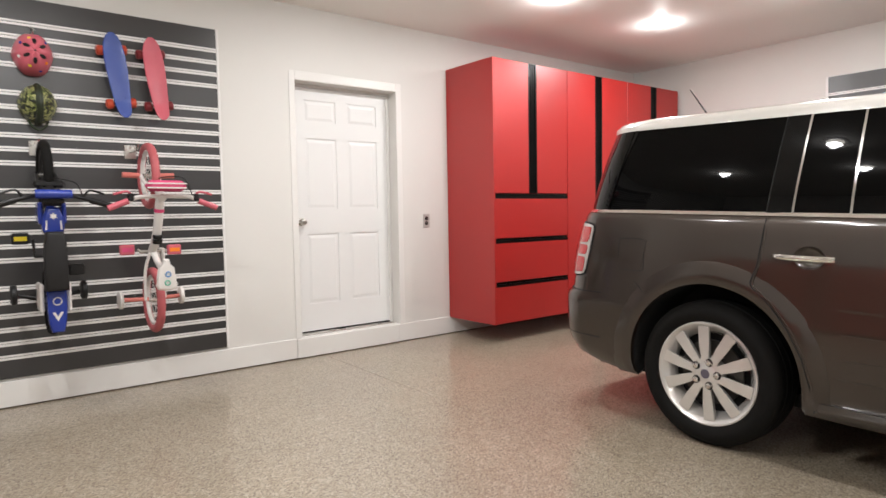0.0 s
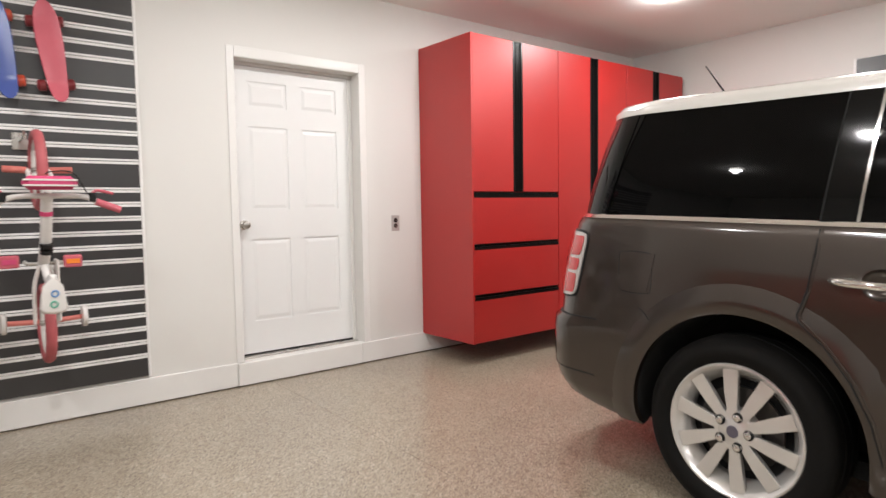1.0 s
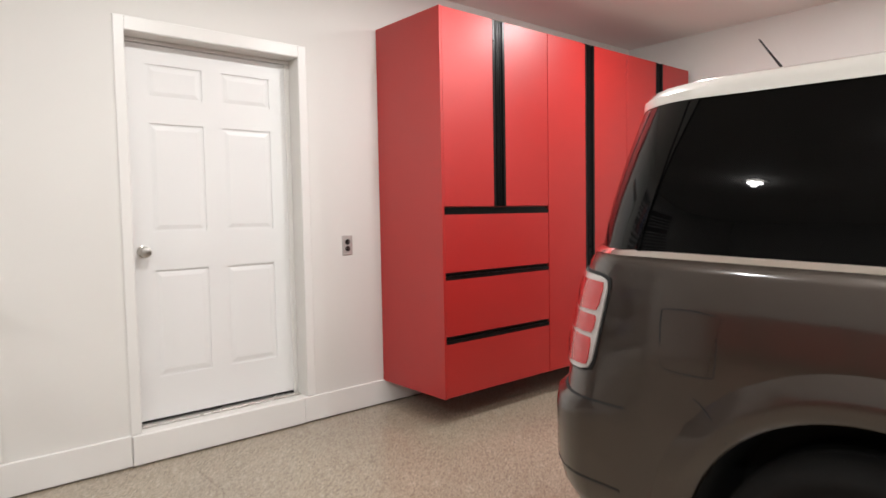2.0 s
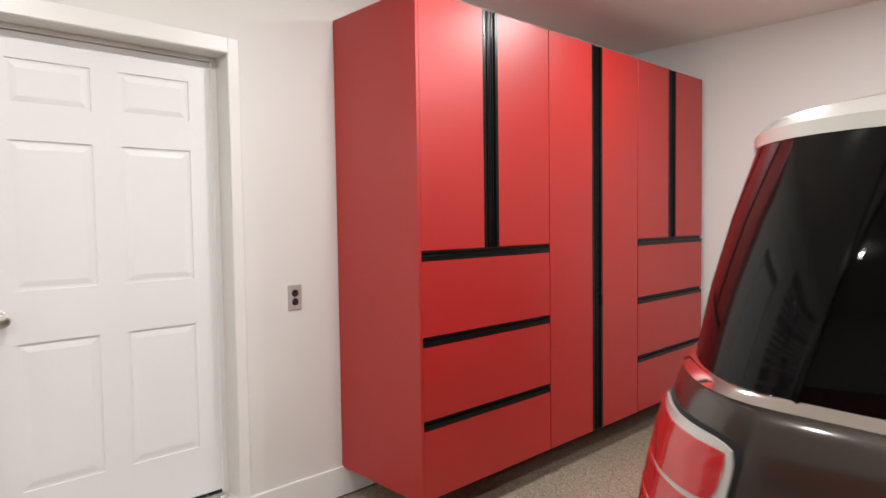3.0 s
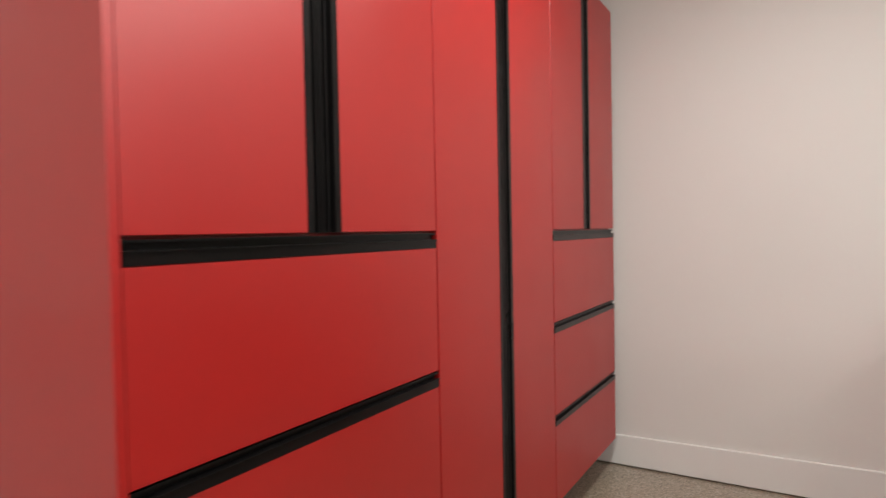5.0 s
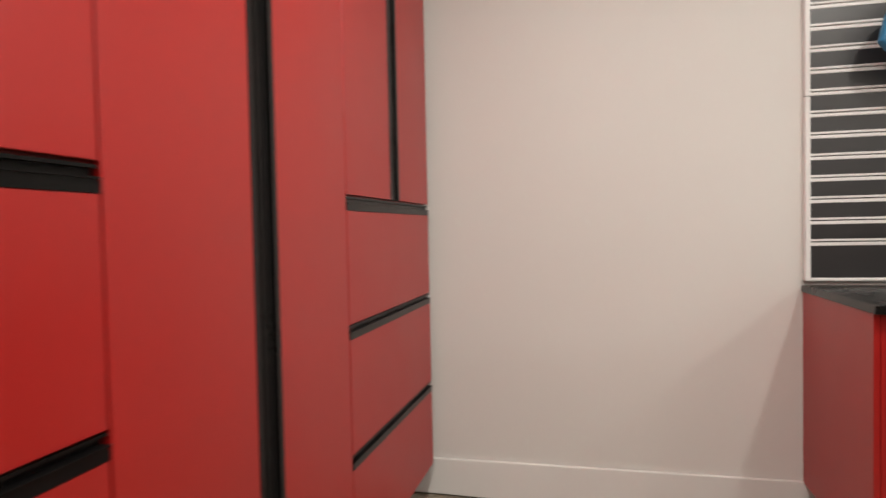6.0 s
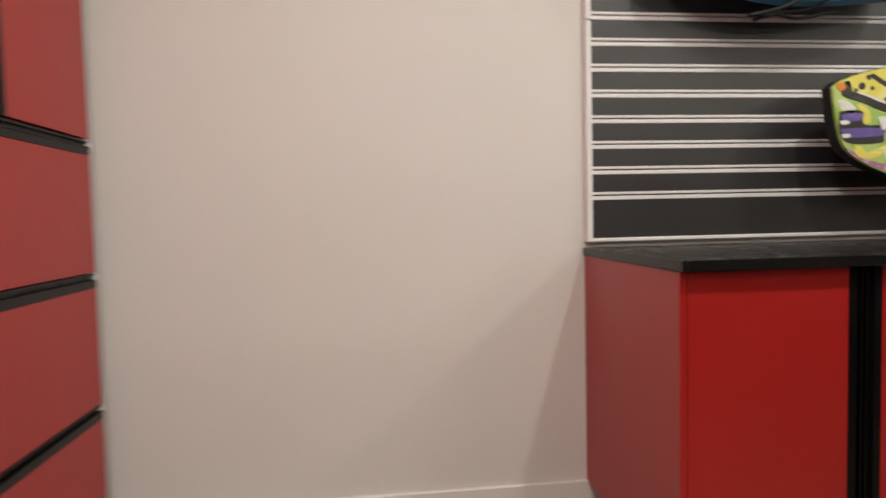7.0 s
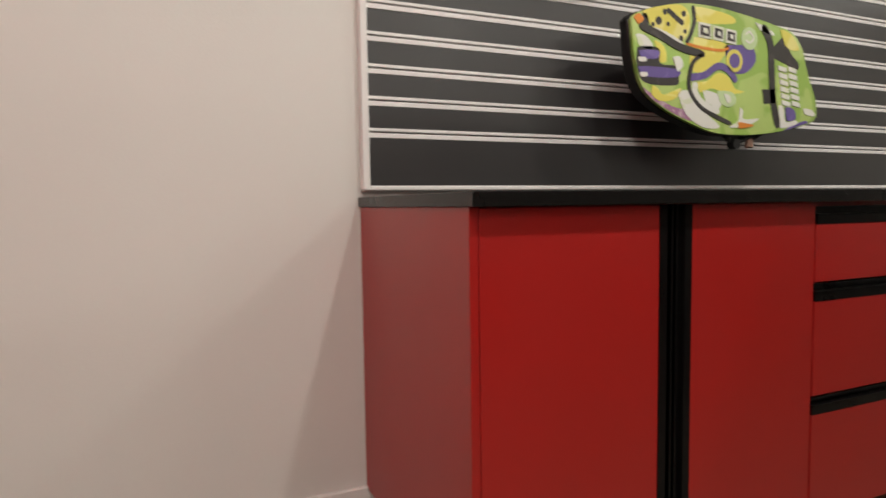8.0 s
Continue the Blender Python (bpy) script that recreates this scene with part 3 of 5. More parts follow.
def patch(levels, s0, s1, z0, z1, out=0.005, sink=0.006, ns=12, nz=4, side=1, lean=0.0, along=False, rounded=0.0):
    """A plate that follows the shell. lean: metres by which its upper end lies further forward; along: s0 and s1 are distances from the tail; rounded: how far the corners are drawn in."""
    bm = bmesh.new()
    grids = []
    for off in (out, -sink):
        g = []
        for i in range(ns + 1):
            row = []
            for j in range(nz + 1):
                p, q = 2 * i / ns - 1, 2 * j / nz - 1
                p, q = p * math.sqrt(1 - rounded * q ** 6 / 2), q * math.sqrt(1 - rounded * p ** 6 / 2)
                z = z0 + (z1 - z0) * (q + 1) / 2
                s = s0 + (s1 - s0) * (p + 1) / 2 + lean * j / nz
                if along:
                    s = flank(s, z, levels)
                p = outline(levels, s, z)
                q = outline(levels, s + 0.01, z)
                d = (q - p).normalized()
                nrm = Vector((d.y, -d.x, 0)).normalized()
                if nrm.x > 0 or (abs(nrm.x) < 0.02 and nrm.y < 0):
                    nrm = -nrm
                p = p + nrm * off
                row.append(bm.verts.new((p.x * side, p.y, p.z)))
            g.append(row)
        grids.append(g)
    a, b = grids
    for i in range(ns):
        for j in range(nz):
            bm.faces.new((a[i][j], a[i + 1][j], a[i + 1][j + 1], a[i][j + 1]))
            bm.faces.new((b[i][j], b[i][j + 1], b[i + 1][j + 1], b[i + 1][j]))
    rim = [(i, 0) for i in range(ns)] + [(ns, j) for j in range(nz)] + [(i, nz) for i in range(ns, 0, -1)] + [(0, j) for j in range(nz, 0, -1)]
    for (i, j), (k, l) in zip(rim, rim[1:] + rim[:1]):
        bm.faces.new((a[i][j], b[i][j], b[k][l], a[k][l]))
    return bm


def flank(u, z, levels=LOWER):
    """The flank's s for a distance u from the tail."""
    _, _, r, _, _, b = level(levels, z)
    return u - r - b


WHEELS = [(1.15, -1), (1.15, 1), (3.95, -1), (3.95, 1)]
WHEEL_Z, TYRE_R = 0.336, 0.336
HANDLES = (1.455, 2.59)


def carve(bm):
    """The lower body with its four wheel wells and the cups behind the door handles cut out."""
    ob = new("carve", bpy.data.meshes.new("carve"))
    bmesh.ops.recalc_face_normals(bm, faces=bm.faces)
    bm.to_mesh(ob.data)
    bm.free()
    cb = bmesh.new()
    for u, sd in WHEELS:
        lathe(cb, [(0.0, 0.0), (0.0, 0.412), (0.42, 0.412), (0.42, 0.0)], (sd * 0.98 - (0.42 if sd > 0 else 0), -u - 0.015, WHEEL_Z + 0.012), "X", 56)
    for u in HANDLES:
        for sd in (-1, 1):
            bmesh.ops.create_uvsphere(cb, u_segments=28, v_segments=16, radius=1.0, matrix=Matrix.Translation((sd * 0.907, -u - 0.132, 0.900)) @ Matrix.Diagonal((0.036, 0.062, 0.050, 1)))
    bmesh.ops.recalc_face_normals(cb, faces=cb.faces)
    cut = new("carver", bpy.data.meshes.new("carver"))
    cb.to_mesh(cut.data)
    cb.free()
    mod = ob.modifiers.new("wells", "BOOLEAN")
    mod.operation, mod.solver, mod.object = "DIFFERENCE", "EXACT", cut
    bpy.context.view_layer.update()
    me = bpy.data.meshes.new_from_object(ob.evaluated_get(bpy.context.evaluated_depsgraph_get()))
    bpy.data.objects.remove(ob)
    bpy.data.objects.remove(cut)
    me.materials.clear()
    me.materials.append(M_PAINT)
    me.materials.append(M_WELL)
    for p in me.polygons:
        c = p.center
        p.material_index = 0
        p.use_smooth = True
        for u, sd in WHEELS:
            if math.hypot(c.y + u + 0.015, c.z - WHEEL_Z - 0.012) < 0.4125 and c.x * sd < 0.9 and c.x * sd > 0.5:
                p.material_index = 1
    me.set_sharp_from_angle(angle=radians(35))
    return me


def wheel_meshes():
    """Meshes of one wheel that faces towards negative x; its hub face at x 0."""
    d = {}
    def keep(name, bm, mat, smooth=True):
        ob = part(name, bm, mat, smooth=smooth)
        d[name] = ob.data
        bpy.data.objects.remove(ob)
    R = TYRE_R
    keep("tyre", lathe(bmesh.new(), [(0.012, 0.232), (-0.004, 0.245), (-0.016, 0.270), (-0.018, 0.292), (-0.010, 0.312), (0.004, R - 0.008), (0.018, R - 0.002), (0.05, R), (0.052, R - 0.006), (0.058, R - 0.006), (0.060, R),
                                     (0.10, R + 0.001), (0.102, R - 0.006), (0.108, R - 0.006), (0.110, R), (0.16, R), (0.185, R - 0.006), (0.205, 0.30), (0.205, 0.26), (0.19, 0.232)], n=64, closed=True), M_RUBBER)
    keep("wheel", lathe(bmesh.new(), [(0.085, 0.03), (0.085, 0.10), (0.100, 0.205), (0.19, 0.21), (0.19, 0.225), (0.06, 0.222), (0.03, 0.222), (0.03, 0.214), (0.085, 0.205), (0.075, 0.10), (0.075, 0.03)], n=48, closed=True), M_WELL)
    keep("rim", lathe(bmesh.new(), [(0.058, 0.184), (0.042, 0.188), (0.016, 0.212), (0.000, 0.225), (-0.006, 0.234), (-0.005, 0.240), (0.004, 0.244), (0.012, 0.243), (0.012, 0.235), (0.072, 0.230), (0.072, 0.184)], n=64, closed=True), M_ALLOY)
    bm = bmesh.new()
    a = [(-0.018, 0.050, -0.003), (0.018, 0.050, -0.003), (0.024, 0.135, 0.000), (0.029, 0.222, 0.003), (-0.029, 0.222, 0.003), (-0.024, 0.135, 0.000)]
    top = [bm.verts.new((x, t, r)) for t, r, x in a]
    bot = [bm.verts.new((x + 0.030, t * 0.8, r)) for t, r, x in a]
    bm.faces.new(top)
    bm.faces.new(bot[::-1])
    for k in range(6):
        bm.faces.new((top[k], bot[k], bot[(k + 1) % 6], top[(k + 1) % 6]))
    bmesh.ops.bevel(bm, geom=bm.edges[:], offset=0.004, segments=2, affect="EDGES")
    keep("spoke", bm, M_ALLOY, False)
    keep("hub", lathe(bmesh.new(), [(-0.006, 0.0), (-0.006, 0.030), (-0.002, 0.036), (-0.001, 0.068), (0.010, 0.076), (0.05, 0.078)], n=40), M_ALLOY)
    keep("badge", lathe(bmesh.new(), [(-0.0085, 0.0), (-0.0085, 0.020), (-0.006, 0.022)], n=28), plain("hub_badge_blue", (0.16, 0.15, 0.20), 0.2, metal=0.6, vary=0.1))
    keep("lug_nut", lathe(bmesh.new(), [(-0.014, 0.0), (-0.014, 0.008), (-0.011, 0.0125), (0.004, 0.0130)], n=12), M_CHROME)
    keep("lug_hole", lathe(bmesh.new(), [(-0.0025, 0.0125), (-0.0030, 0.0185), (0.0, 0.0190)], n=18), M_WELL)
    keep("brake_disc", lathe(bmesh.new(), [(0.055, 0.05), (0.055, 0.15), (0.068, 0.15), (0.068, 0.05)], n=40, closed=True), plain("worn_brake_disc", (0.06, 0.055, 0.05), 0.4, metal=0.6))
    return d


def car():
    o = thing("car", (CAR_X, CAR_Y, 0), "grey-brown boxy station wagon with a white roof, parked on the floor", "car")
    o.location.z = SLOPE * CAR_Y
    o.rotation_euler = (math.atan(SLOPE), 0, 0)
    o.scale = (CAR_SCALE,) * 3
    body = part("body", carve(shell(LOWER)), None, o, "grey-brown metallic body")
    glass = part("greenhouse", shell(UPPER), M_GLASS, o, "dark tinted windows all round", True)
    roof = part("roof", shell(ROOFS), M_ROOF, o, "white painted roof", True)
    part("underbody", boxes((-0.62, 0.62, -4.66, -0.36, 0.20, 0.262)), M_WELL, o)
    wm = wheel_meshes()
    for u, sd in WHEELS:
        w = part("wheel", wm["wheel"], None, o, "ten-spoke alloy wheel")
        w.location = (sd * 0.872, -u, WHEEL_Z)
        w.rotation_euler = (0, 0, 0 if sd < 0 else math.pi)
        for nm in ("tyre", "rim", "hub", "badge", "brake_disc"):
            part(nm, wm[nm], None, w)
        for k in range(10):
            sp = part("spoke", wm["spoke"], None, w)
            sp.rotation_euler = (radians(31 + 36 * k), 0, 0)
        for k in range(5):
            for nm in ("lug_nut", "lug_hole"):
                t = radians(35 + 72 * k)
                lug = part(nm, wm[nm], None, w)
                lug.location = (0, 0.056 * math.cos(t), 0.056 * math.sin(t))
    for side in (1, -1):
        # wheel arch lips
        for u, sd in WHEELS:
            if sd != -side:
                continue
            bm = bmesh.new()
            rows = []
            for k in range(41):
                t = radians(-12 + 204 * k / 40)
                row = []
                for rad, off in ((0.408, -0.02), (0.408, 0.008), (0.425, 0.015), (0.460, 0.013), (0.525, -0.003), (0.525, -0.02)):
                    z = max(WHEEL_Z + 0.012 + rad * math.sin(t), 0.245)
                    w_ = level(LOWER, z)[1]
                    row.append(bm.verts.new((-side * (w_ + off), -u - 0.015 - rad * math.cos(t), z)))
                rows.append(row)
            for a, b in zip(rows, rows[1:]):
                for k in range(6):
                    bm.faces.new((a[k], a[(k + 1) % 6], b[(k + 1) % 6], b[k]))
            bm.faces.new(rows[0])
            bm.faces.new(rows[-1][::-1])
            part("wheel_arch", bm, M_PAINT, body, "flared wheel arch lip", True)
        # waist trim, from the tail along the flank
        part("waist_trim", patch(LOWER, -2.0, 0.0, 1.071, 1.086, 0.006, ns=28, nz=2, side=side), M_CHROME, body, "chrome waist trim", True)
        part("waist_trim", patch(LOWER, 0.0, 2.75, 1.071, 1.086, 0.006, ns=20, nz=2, side=side), M_CHROME, body, "chrome waist trim", True)
        # tail lamp
        part("lamp_gap", patch(LOWER, -0.66, -0.020, 0.728, 1.018, 0.003, ns=18, nz=12, side=side, rounded=0.35), M_WELL, body, "dark gap round the tail lamp", True)
        tl = part("tail_lamp", patch(LOWER, -0.65, -0.035, 0.736, 1.010, 0.009, ns=18, nz=12, side=side, rounded=0.35), M_LENSWHITE, body, "tall tail lamp with chrome border", True)
        for z0, z1 in ((0.752, 0.836), (0.847, 0.900), (0.911, 0.995)):
            part("lens", patch(LOWER, -0.63, -0.065, z0, z1, 0.013, ns=14, nz=4, side=side, rounded=0.2), M_LENSRED, tl, "red lens", True)
        # glass divisions and pillars
        for u, lean, wd, mt, nm in ((0.588, 0.074, 0.006, M_PIANO, "window_seam"), (1.404, 0.044, 0.098, M_PIANO, "pillar"), (1.400, 0.044, 0.005, M_WELL, "window_seam"),
                                    (1.502, 0.036, 0.009, M_CHROME, "window_trim"), (1.715, 0.018, 0.009, M_CHROME, "window_trim"), (2.46, -0.03, 0.10, M_PIANO, "pillar")):
            lift = 0.006 if wd < 0.01 else 0.0035
            part(nm, patch(UPPER, u, u + wd, 1.085, 1.488, lift, ns=2, nz=6, side=side, lean=lean, along=True), mt, glass, "", True)
        part("pillar", patch(UPPER, -0.55, -0.02, 1.085, 1.488, 0.003, ns=10, nz=6, side=side), M_PIANO, glass, "gloss black tail pillar", True)
        # doors: shut lines, handle, ribs
        def line(points, name, mt=M_WELL, r=0.0034, off=None):
            pts = [outline(LOWER, flank(u, z), z) - Vector((d, 0, 0)) for (u, z), d in zip(points, off or [0.0] * len(points))]
            part(name, tube(bmesh.new(), [(side * p.x, p.y, p.z) for p in pts], r, 6), mt, body)
        edge = [(1.408, 1.062), (1.400, 0.98), (1.382, 0.86), (1.360, 0.785), (1.366, 0.765), (1.44, 0.700), (1.52, 0.60), (1.575, 0.49), (1.605, 0.38), (1.615, 0.27)]
        proud = (0.0, 0.0, 0.0, 0.010, 0.011, 0.013, 0.0145, 0.0145, 0.014, 0.010)
        line(edge, "shut_line", off=proud)
        # raised paint bead added along the shut line to draw the edge's highlight
        line([(u + 0.009, z + 0.004) for u, z in edge], "edge_highlight_bead", M_PAINT, 0.0040, [d - 0.0005 for d in proud])
        line([(0.775, 0.728), (0.792, 0.719), (0.828, 0.687), (0.867, 0.640)], "bumper_joint", r=0.0018, off=(0.000, 0.001, 0.007, 0.0125))
        line([(2.53, 1.06), (2.53, 0.28)], "shut_line")
        line([(3.51, 1.06), (3.53, 0.70), (3.47, 0.28)], "shut_line")
        for u in HANDLES:
            pts = [outline(LOWER, flank(u + k, 0.905), 0.905 - 0.006 * k) for k in (0.0, 0.03, 0.10, 0.17, 0.225)]
            part("door_handle", tube(bmesh.new(), bend([(side * (p.x - off), p.y, p.z) for p, off in zip(pts, (0.004, 0.026, 0.036, 0.030, 0.006))], 5), 0.0135, 10), M_CHROME, body, "chrome door handle", True)
        for z in (0.70, 0.60, 0.50, 0.42):
            part("door_rib", patch(LOWER, flank(1.70, z), flank(2.49, z), z, z + 0.012, 0.003, ns=4, nz=2, side=side), M_PAINT, body, "", True)
            part("door_rib", patch(LOWER, flank(2.57, z), flank(3.45, z), z, z + 0.012, 0.003, ns=4, nz=2, side=side), M_PAINT, body, "", True)
        part("sill", patch(LOWER, flank(1.61, 0.3), flank(3.45, 0.3), 0.262, 0.318, 0.010, ns=8, nz=3, side=side), M_PAINT, body, "", True)
        part("bumper_groove", patch(LOWER, -2.0, 0.12, 0.405, 0.412, 0.002, ns=24, nz=1, side=side), M_WELL, body, "", True)
        part("bumper_seam", patch(LOWER, -0.9, 0.10, 0.650, 0.656, 0.002, ns=16, nz=1, side=side), M_WELL, body, "", True)
        if side == 1:
            fuel = patch(LOWER, flank(0.685, 0.86), flank(0.825, 0.86), 0.79, 0.94, 0.0015, ns=12, nz=8, side=side)
            bmesh.ops.bevel(fuel, geom=[e for e in fuel.edges if e.is_manifold and e.calc_face_angle(0) > 1.2], offset=0.001, affect="EDGES")
            part("fuel_door", fuel, M_PAINT, body, "square fuel filler door", True)
            for pts in ([(0.682, 0.815), (0.682, 0.92), (0.70, 0.943), (0.81, 0.943), (0.828, 0.92), (0.828, 0.81), (0.81, 0.787), (0.70, 0.787), (0.682, 0.815)],):
                line([(q.x, q.y) for q in bend([(u, z, 0) for u, z in pts], 4)], "fuel_door_gap", r=0.0017)
    # rear wiper, antenna, rear plate recess, front lamps and grille
    wp = part("rear_wiper", lathe(bmesh.new(), [(0.0, 0.0), (0.003, 0.020), (0.018, 0.032), (0.040, 0.033), (0.054, 0.022), (0.058, 0.0)], (0.0, -0.178, 1.056), "Z", 24), M_BLACKPL, glass, "black rear wiper pivot", True)
    part("wiper_cap", lathe(bmesh.new(), [(0.0, 0.0), (0.003, 0.020), (0.016, 0.028), (0.036, 0.028), (0.050, 0.018), (0.053, 0.0)], (0.005, -0.186, 1.000), "Z", 24), M_BLACKPL, wp, "rounded black cap", True)
    part("wiper_arm", tube(bmesh.new(), bend([(0.0, -0.185, 1.090), (0.17, -0.215, 1.115), (0.40, -0.270, 1.125)], 6), 0.009, 8), M_BLACKPL, wp, "", True)
    part("wiper_stem", tube(bmesh.new(), [(0.0, -0.180, 1.082), (0.0, -0.33, 1.088)], 0.016, 10), M_BLACKPL, wp, "", True)
    part("antenna", tube(bmesh.new(), [(0.0, -0.71, 1.563), (0.0, -0.675, 1.61), (0.0, -0.533, 1.81)], [0.012, 0.006, 0.003], 10), M_BLACKPL, roof, "short black roof antenna", True)
    part("windscreen_wiper", tube(bmesh.new(), [(-0.5, -3.73, 1.095), (0.1, -3.71, 1.10)], 0.008, 8), M_BLACKPL, body)
    part("bonnet_seam", boxes((-0.62, 0.62, -3.83, -3.822, 1.046, 1.060)), M_WELL, body)
    part("grille", boxes((-0.42, 0.42, -4.875, -4.81, 0.72, 0.90), bevel=0.01), M_CHROME, body, "chrome bar grille")
    for sx in (-1, 1):
        part("headlamp", boxes((sx * 0.44, sx * 0.72, -4.70, -4.55, 0.74, 0.89), bevel=0.015), M_LENSWHITE, body, "clear headlamp")
        m = part("door_mirror", lathe(bmesh.new(), [(-0.09, 0.0), (-0.085, 0.05), (-0.03, 0.075), (0.05, 0.07), (0.075, 0.03), (0.075, 0.0)], (sx * 0.98, -3.39, 1.13), "X", 20), M_PAINT, body, "", True)
    return o


car()


# ---- things hung on the slat panel ----
def slat_hook(x, z, reach):
    o = thing("slat_hook", (x, -0.0215, z), "grey steel bike hook clipped in the slat panel", "hook", "bike hooks")
    part("plate", boxes((-0.035, 0.035, -0.006, 0.0, -0.045, 0.045), bevel=0.003), M_STEEL, o)
    part("hook", tube(bmesh.new(), bend([(0, -0.004, 0.0), (0, -reach * 0.6, -0.004), (0, -reach, 0.004), (0, -reach - 0.02, 0.035)], 5), 0.006, 10), M_STEEL, o, "", True)


def spokes(parent, c, r, mat, n=14):
    for k in range(n):
        t = 2 * math.pi * k / n
        e = Vector(c) + Vector((0.0, math.cos(t) * r, math.sin(t) * r))
        part("spoke", tube(bmesh.new(), [(c[0] + (0.018 if k % 2 else -0.018), c[1], c[2]), e], 0.0016, 5), mat, parent)


def bike_wheel(parent, c, r, tyre_r, tyre_mat, rim_mat, label):
    w = part("wheel", torus(bmesh.new(), c, (1, 0, 0), r - tyre_r, tyre_r, 40, 12), tyre_mat, parent, label, True)
    part("rim", torus(bmesh.new(), c, (1, 0, 0), r - 2.1 * tyre_r, tyre_r * 0.55, 36, 8), rim_mat, w, "", True)
    part("hub", tube(bmesh.new(), [(c[0] - 0.03, c[1], c[2]), (c[0] + 0.03, c[1], c[2])], 0.014, 12), M_STEEL, w, "", True)
    spokes(w, c, r - 2.2 * tyre_r, rim_mat)
    return w


def grips(parent, pts, r, mat, name="grip"):
    part(name, tube(bmesh.new(), bend(pts, 4), r, 12), mat, parent, "", True)


def pedal(parent, x, y_, z, mat, refl):
    p = part("pedal", boxes((x - 0.042, x + 0.042, y_ - 0.014, y_ + 0.014, z - 0.032, z + 0.032), bevel=0.007), mat, parent)
    part("reflector", boxes((x - 0.030, x + 0.030, y_ - 0.0175, y_ - 0.0142, z - 0.012, z + 0.012)), refl, p, "bright pedal reflector")


def blue_bike():
    x = 0.0
    o = thing("kids_bike", (1.030, -0.022, 0.0), "blue and black kids bike with training wheels, hung upright", "bike", "hung bikes")
    fw, rw = (0, -0.215, 1.365), (0, -0.215, 0.645)
    bike_wheel(o, fw, 0.200, 0.026, M_RUBBER, M_BLACKPL, "black front tyre")
    bike_wheel(o, rw, 0.200, 0.026, M_RUBBER, M_BLACKPL, "black rear tyre")
    fk = part("fork", tube(bmesh.new(), bend([(-0.048, -0.215, 1.365), (-0.05, -0.34, 1.31), (-0.03, -0.42, 1.275), (0.03, -0.42, 1.275), (0.05, -0.34, 1.31), (0.048, -0.215, 1.365)], 5), 0.012, 10), M_BLACKPL, o, "black fork", True)
    part("brake", boxes((-0.075, 0.075, -0.41, -0.36, 1.285, 1.325), bevel=0.012), M_BLACKPL, fk)
    part("stem", tube(bmesh.new(), [(0, -0.36, 1.29), (0, -0.53, 1.235)], 0.024, 12), M_BLACKPL, o, "", True)
    part("number_plate", boxes((-0.055, 0.055, -0.535, -0.515, 1.195, 1.225), bevel=0.008), M_BLACKPL, o, "black bar clamp")
    hb = part("handlebar", tube(bmesh.new(), bend([(-0.24, -0.55, 1.19), (-0.13, -0.55, 1.225), (-0.06, -0.52, 1.24), (0.06, -0.52, 1.24), (0.13, -0.55, 1.225), (0.24, -0.55, 1.19)], 5), 0.011, 10), M_BLACKPL, o, "black handlebar", True)
    part("crossbar_pad", tube(bmesh.new(), [(-0.085, -0.565, 1.245), (0.085, -0.565, 1.245)], 0.024, 14), M_BLUE, hb, "blue handlebar pad", True)
    for sx in (-1, 1):
        grips(hb, [(sx * 0.17, -0.55, 1.213), (sx * 0.29, -0.55, 1.175)], 0.017, M_BLACKPL)
        part("brake_lever", tube(bmesh.new(), bend([(sx * 0.14, -0.55, 1.23), (sx * 0.17, -0.56, 1.265), (sx * 0.24, -0.56, 1.245)], 4), 0.006, 8), M_BLACKPL, hb, "", True)
        part("fork_guard", boxes((sx * 0.044, sx * 0.066, -0.47, -0.35, 1.085, 1.205), bevel=0.008), M_BLUE, o, "blue side shroud")
        part("training_arm", tube(bmesh.new(), [(sx * 0.03, -0.215, 0.65), (sx * 0.15, -0.17, 0.68)], 0.012, 10), M_BLACKPL, o, "", True)
        tw = part("training_wheel", lathe(bmesh.new(), [(-0.016, 0.0), (-0.016, 0.045), (-0.010, 0.058), (0.010, 0.058), (0.016, 0.045), (0.016, 0.0)], (sx * 0.175, -0.16, 0.685), "X", 24), M_BLACKPL, o, "black training wheel", True)
        part("side_cover", boxes((sx * 0.055, sx * 0.075, -0.44, -0.26, 0.60, 0.76), bevel=0.008), M_WHITEPL, o, "pale side cover")
    tank = bmesh.new()
    slab(tank, [(-0.030, 1.175), (0.030, 1.175), (0.050, 1.12), (0.054, 1.07), (0.044, 1.035), (-0.044, 1.035), (-0.054, 1.07), (-0.050, 1.12)], "Y", -0.50, -0.40, 0.018)
    tk = part("tank", tank, M_BLUE, o, "blue moulded tank cover", True)
    star = [((0.021 if k % 2 else 0.010) * math.cos(k * math.pi / 6), 1.128 + (0.021 if k % 2 else 0.010) * math.sin(k * math.pi / 6)) for k in range(12)]
    part("decal", slab(bmesh.new(), star, "Y", -0.5015, -0.499), M_WHITEPL, tk, "pale star decal")
    for sx in (-1, 1):
        part("vent", slab(bmesh.new(), [(sx * 0.030, 1.105), (sx * 0.036, 1.105), (sx * 0.040, 1.055), (sx * 0.032, 1.055)], "Y", -0.5015, -0.499), M_WHITEPL, tk, "pale slot print")
    part("neck", boxes((-0.045, 0.045, -0.500, -0.44, 1.182, 1.196), bevel=0.004), M_BLACKPL, o, "black strut under the handlebar")
    seat = bmesh.new()
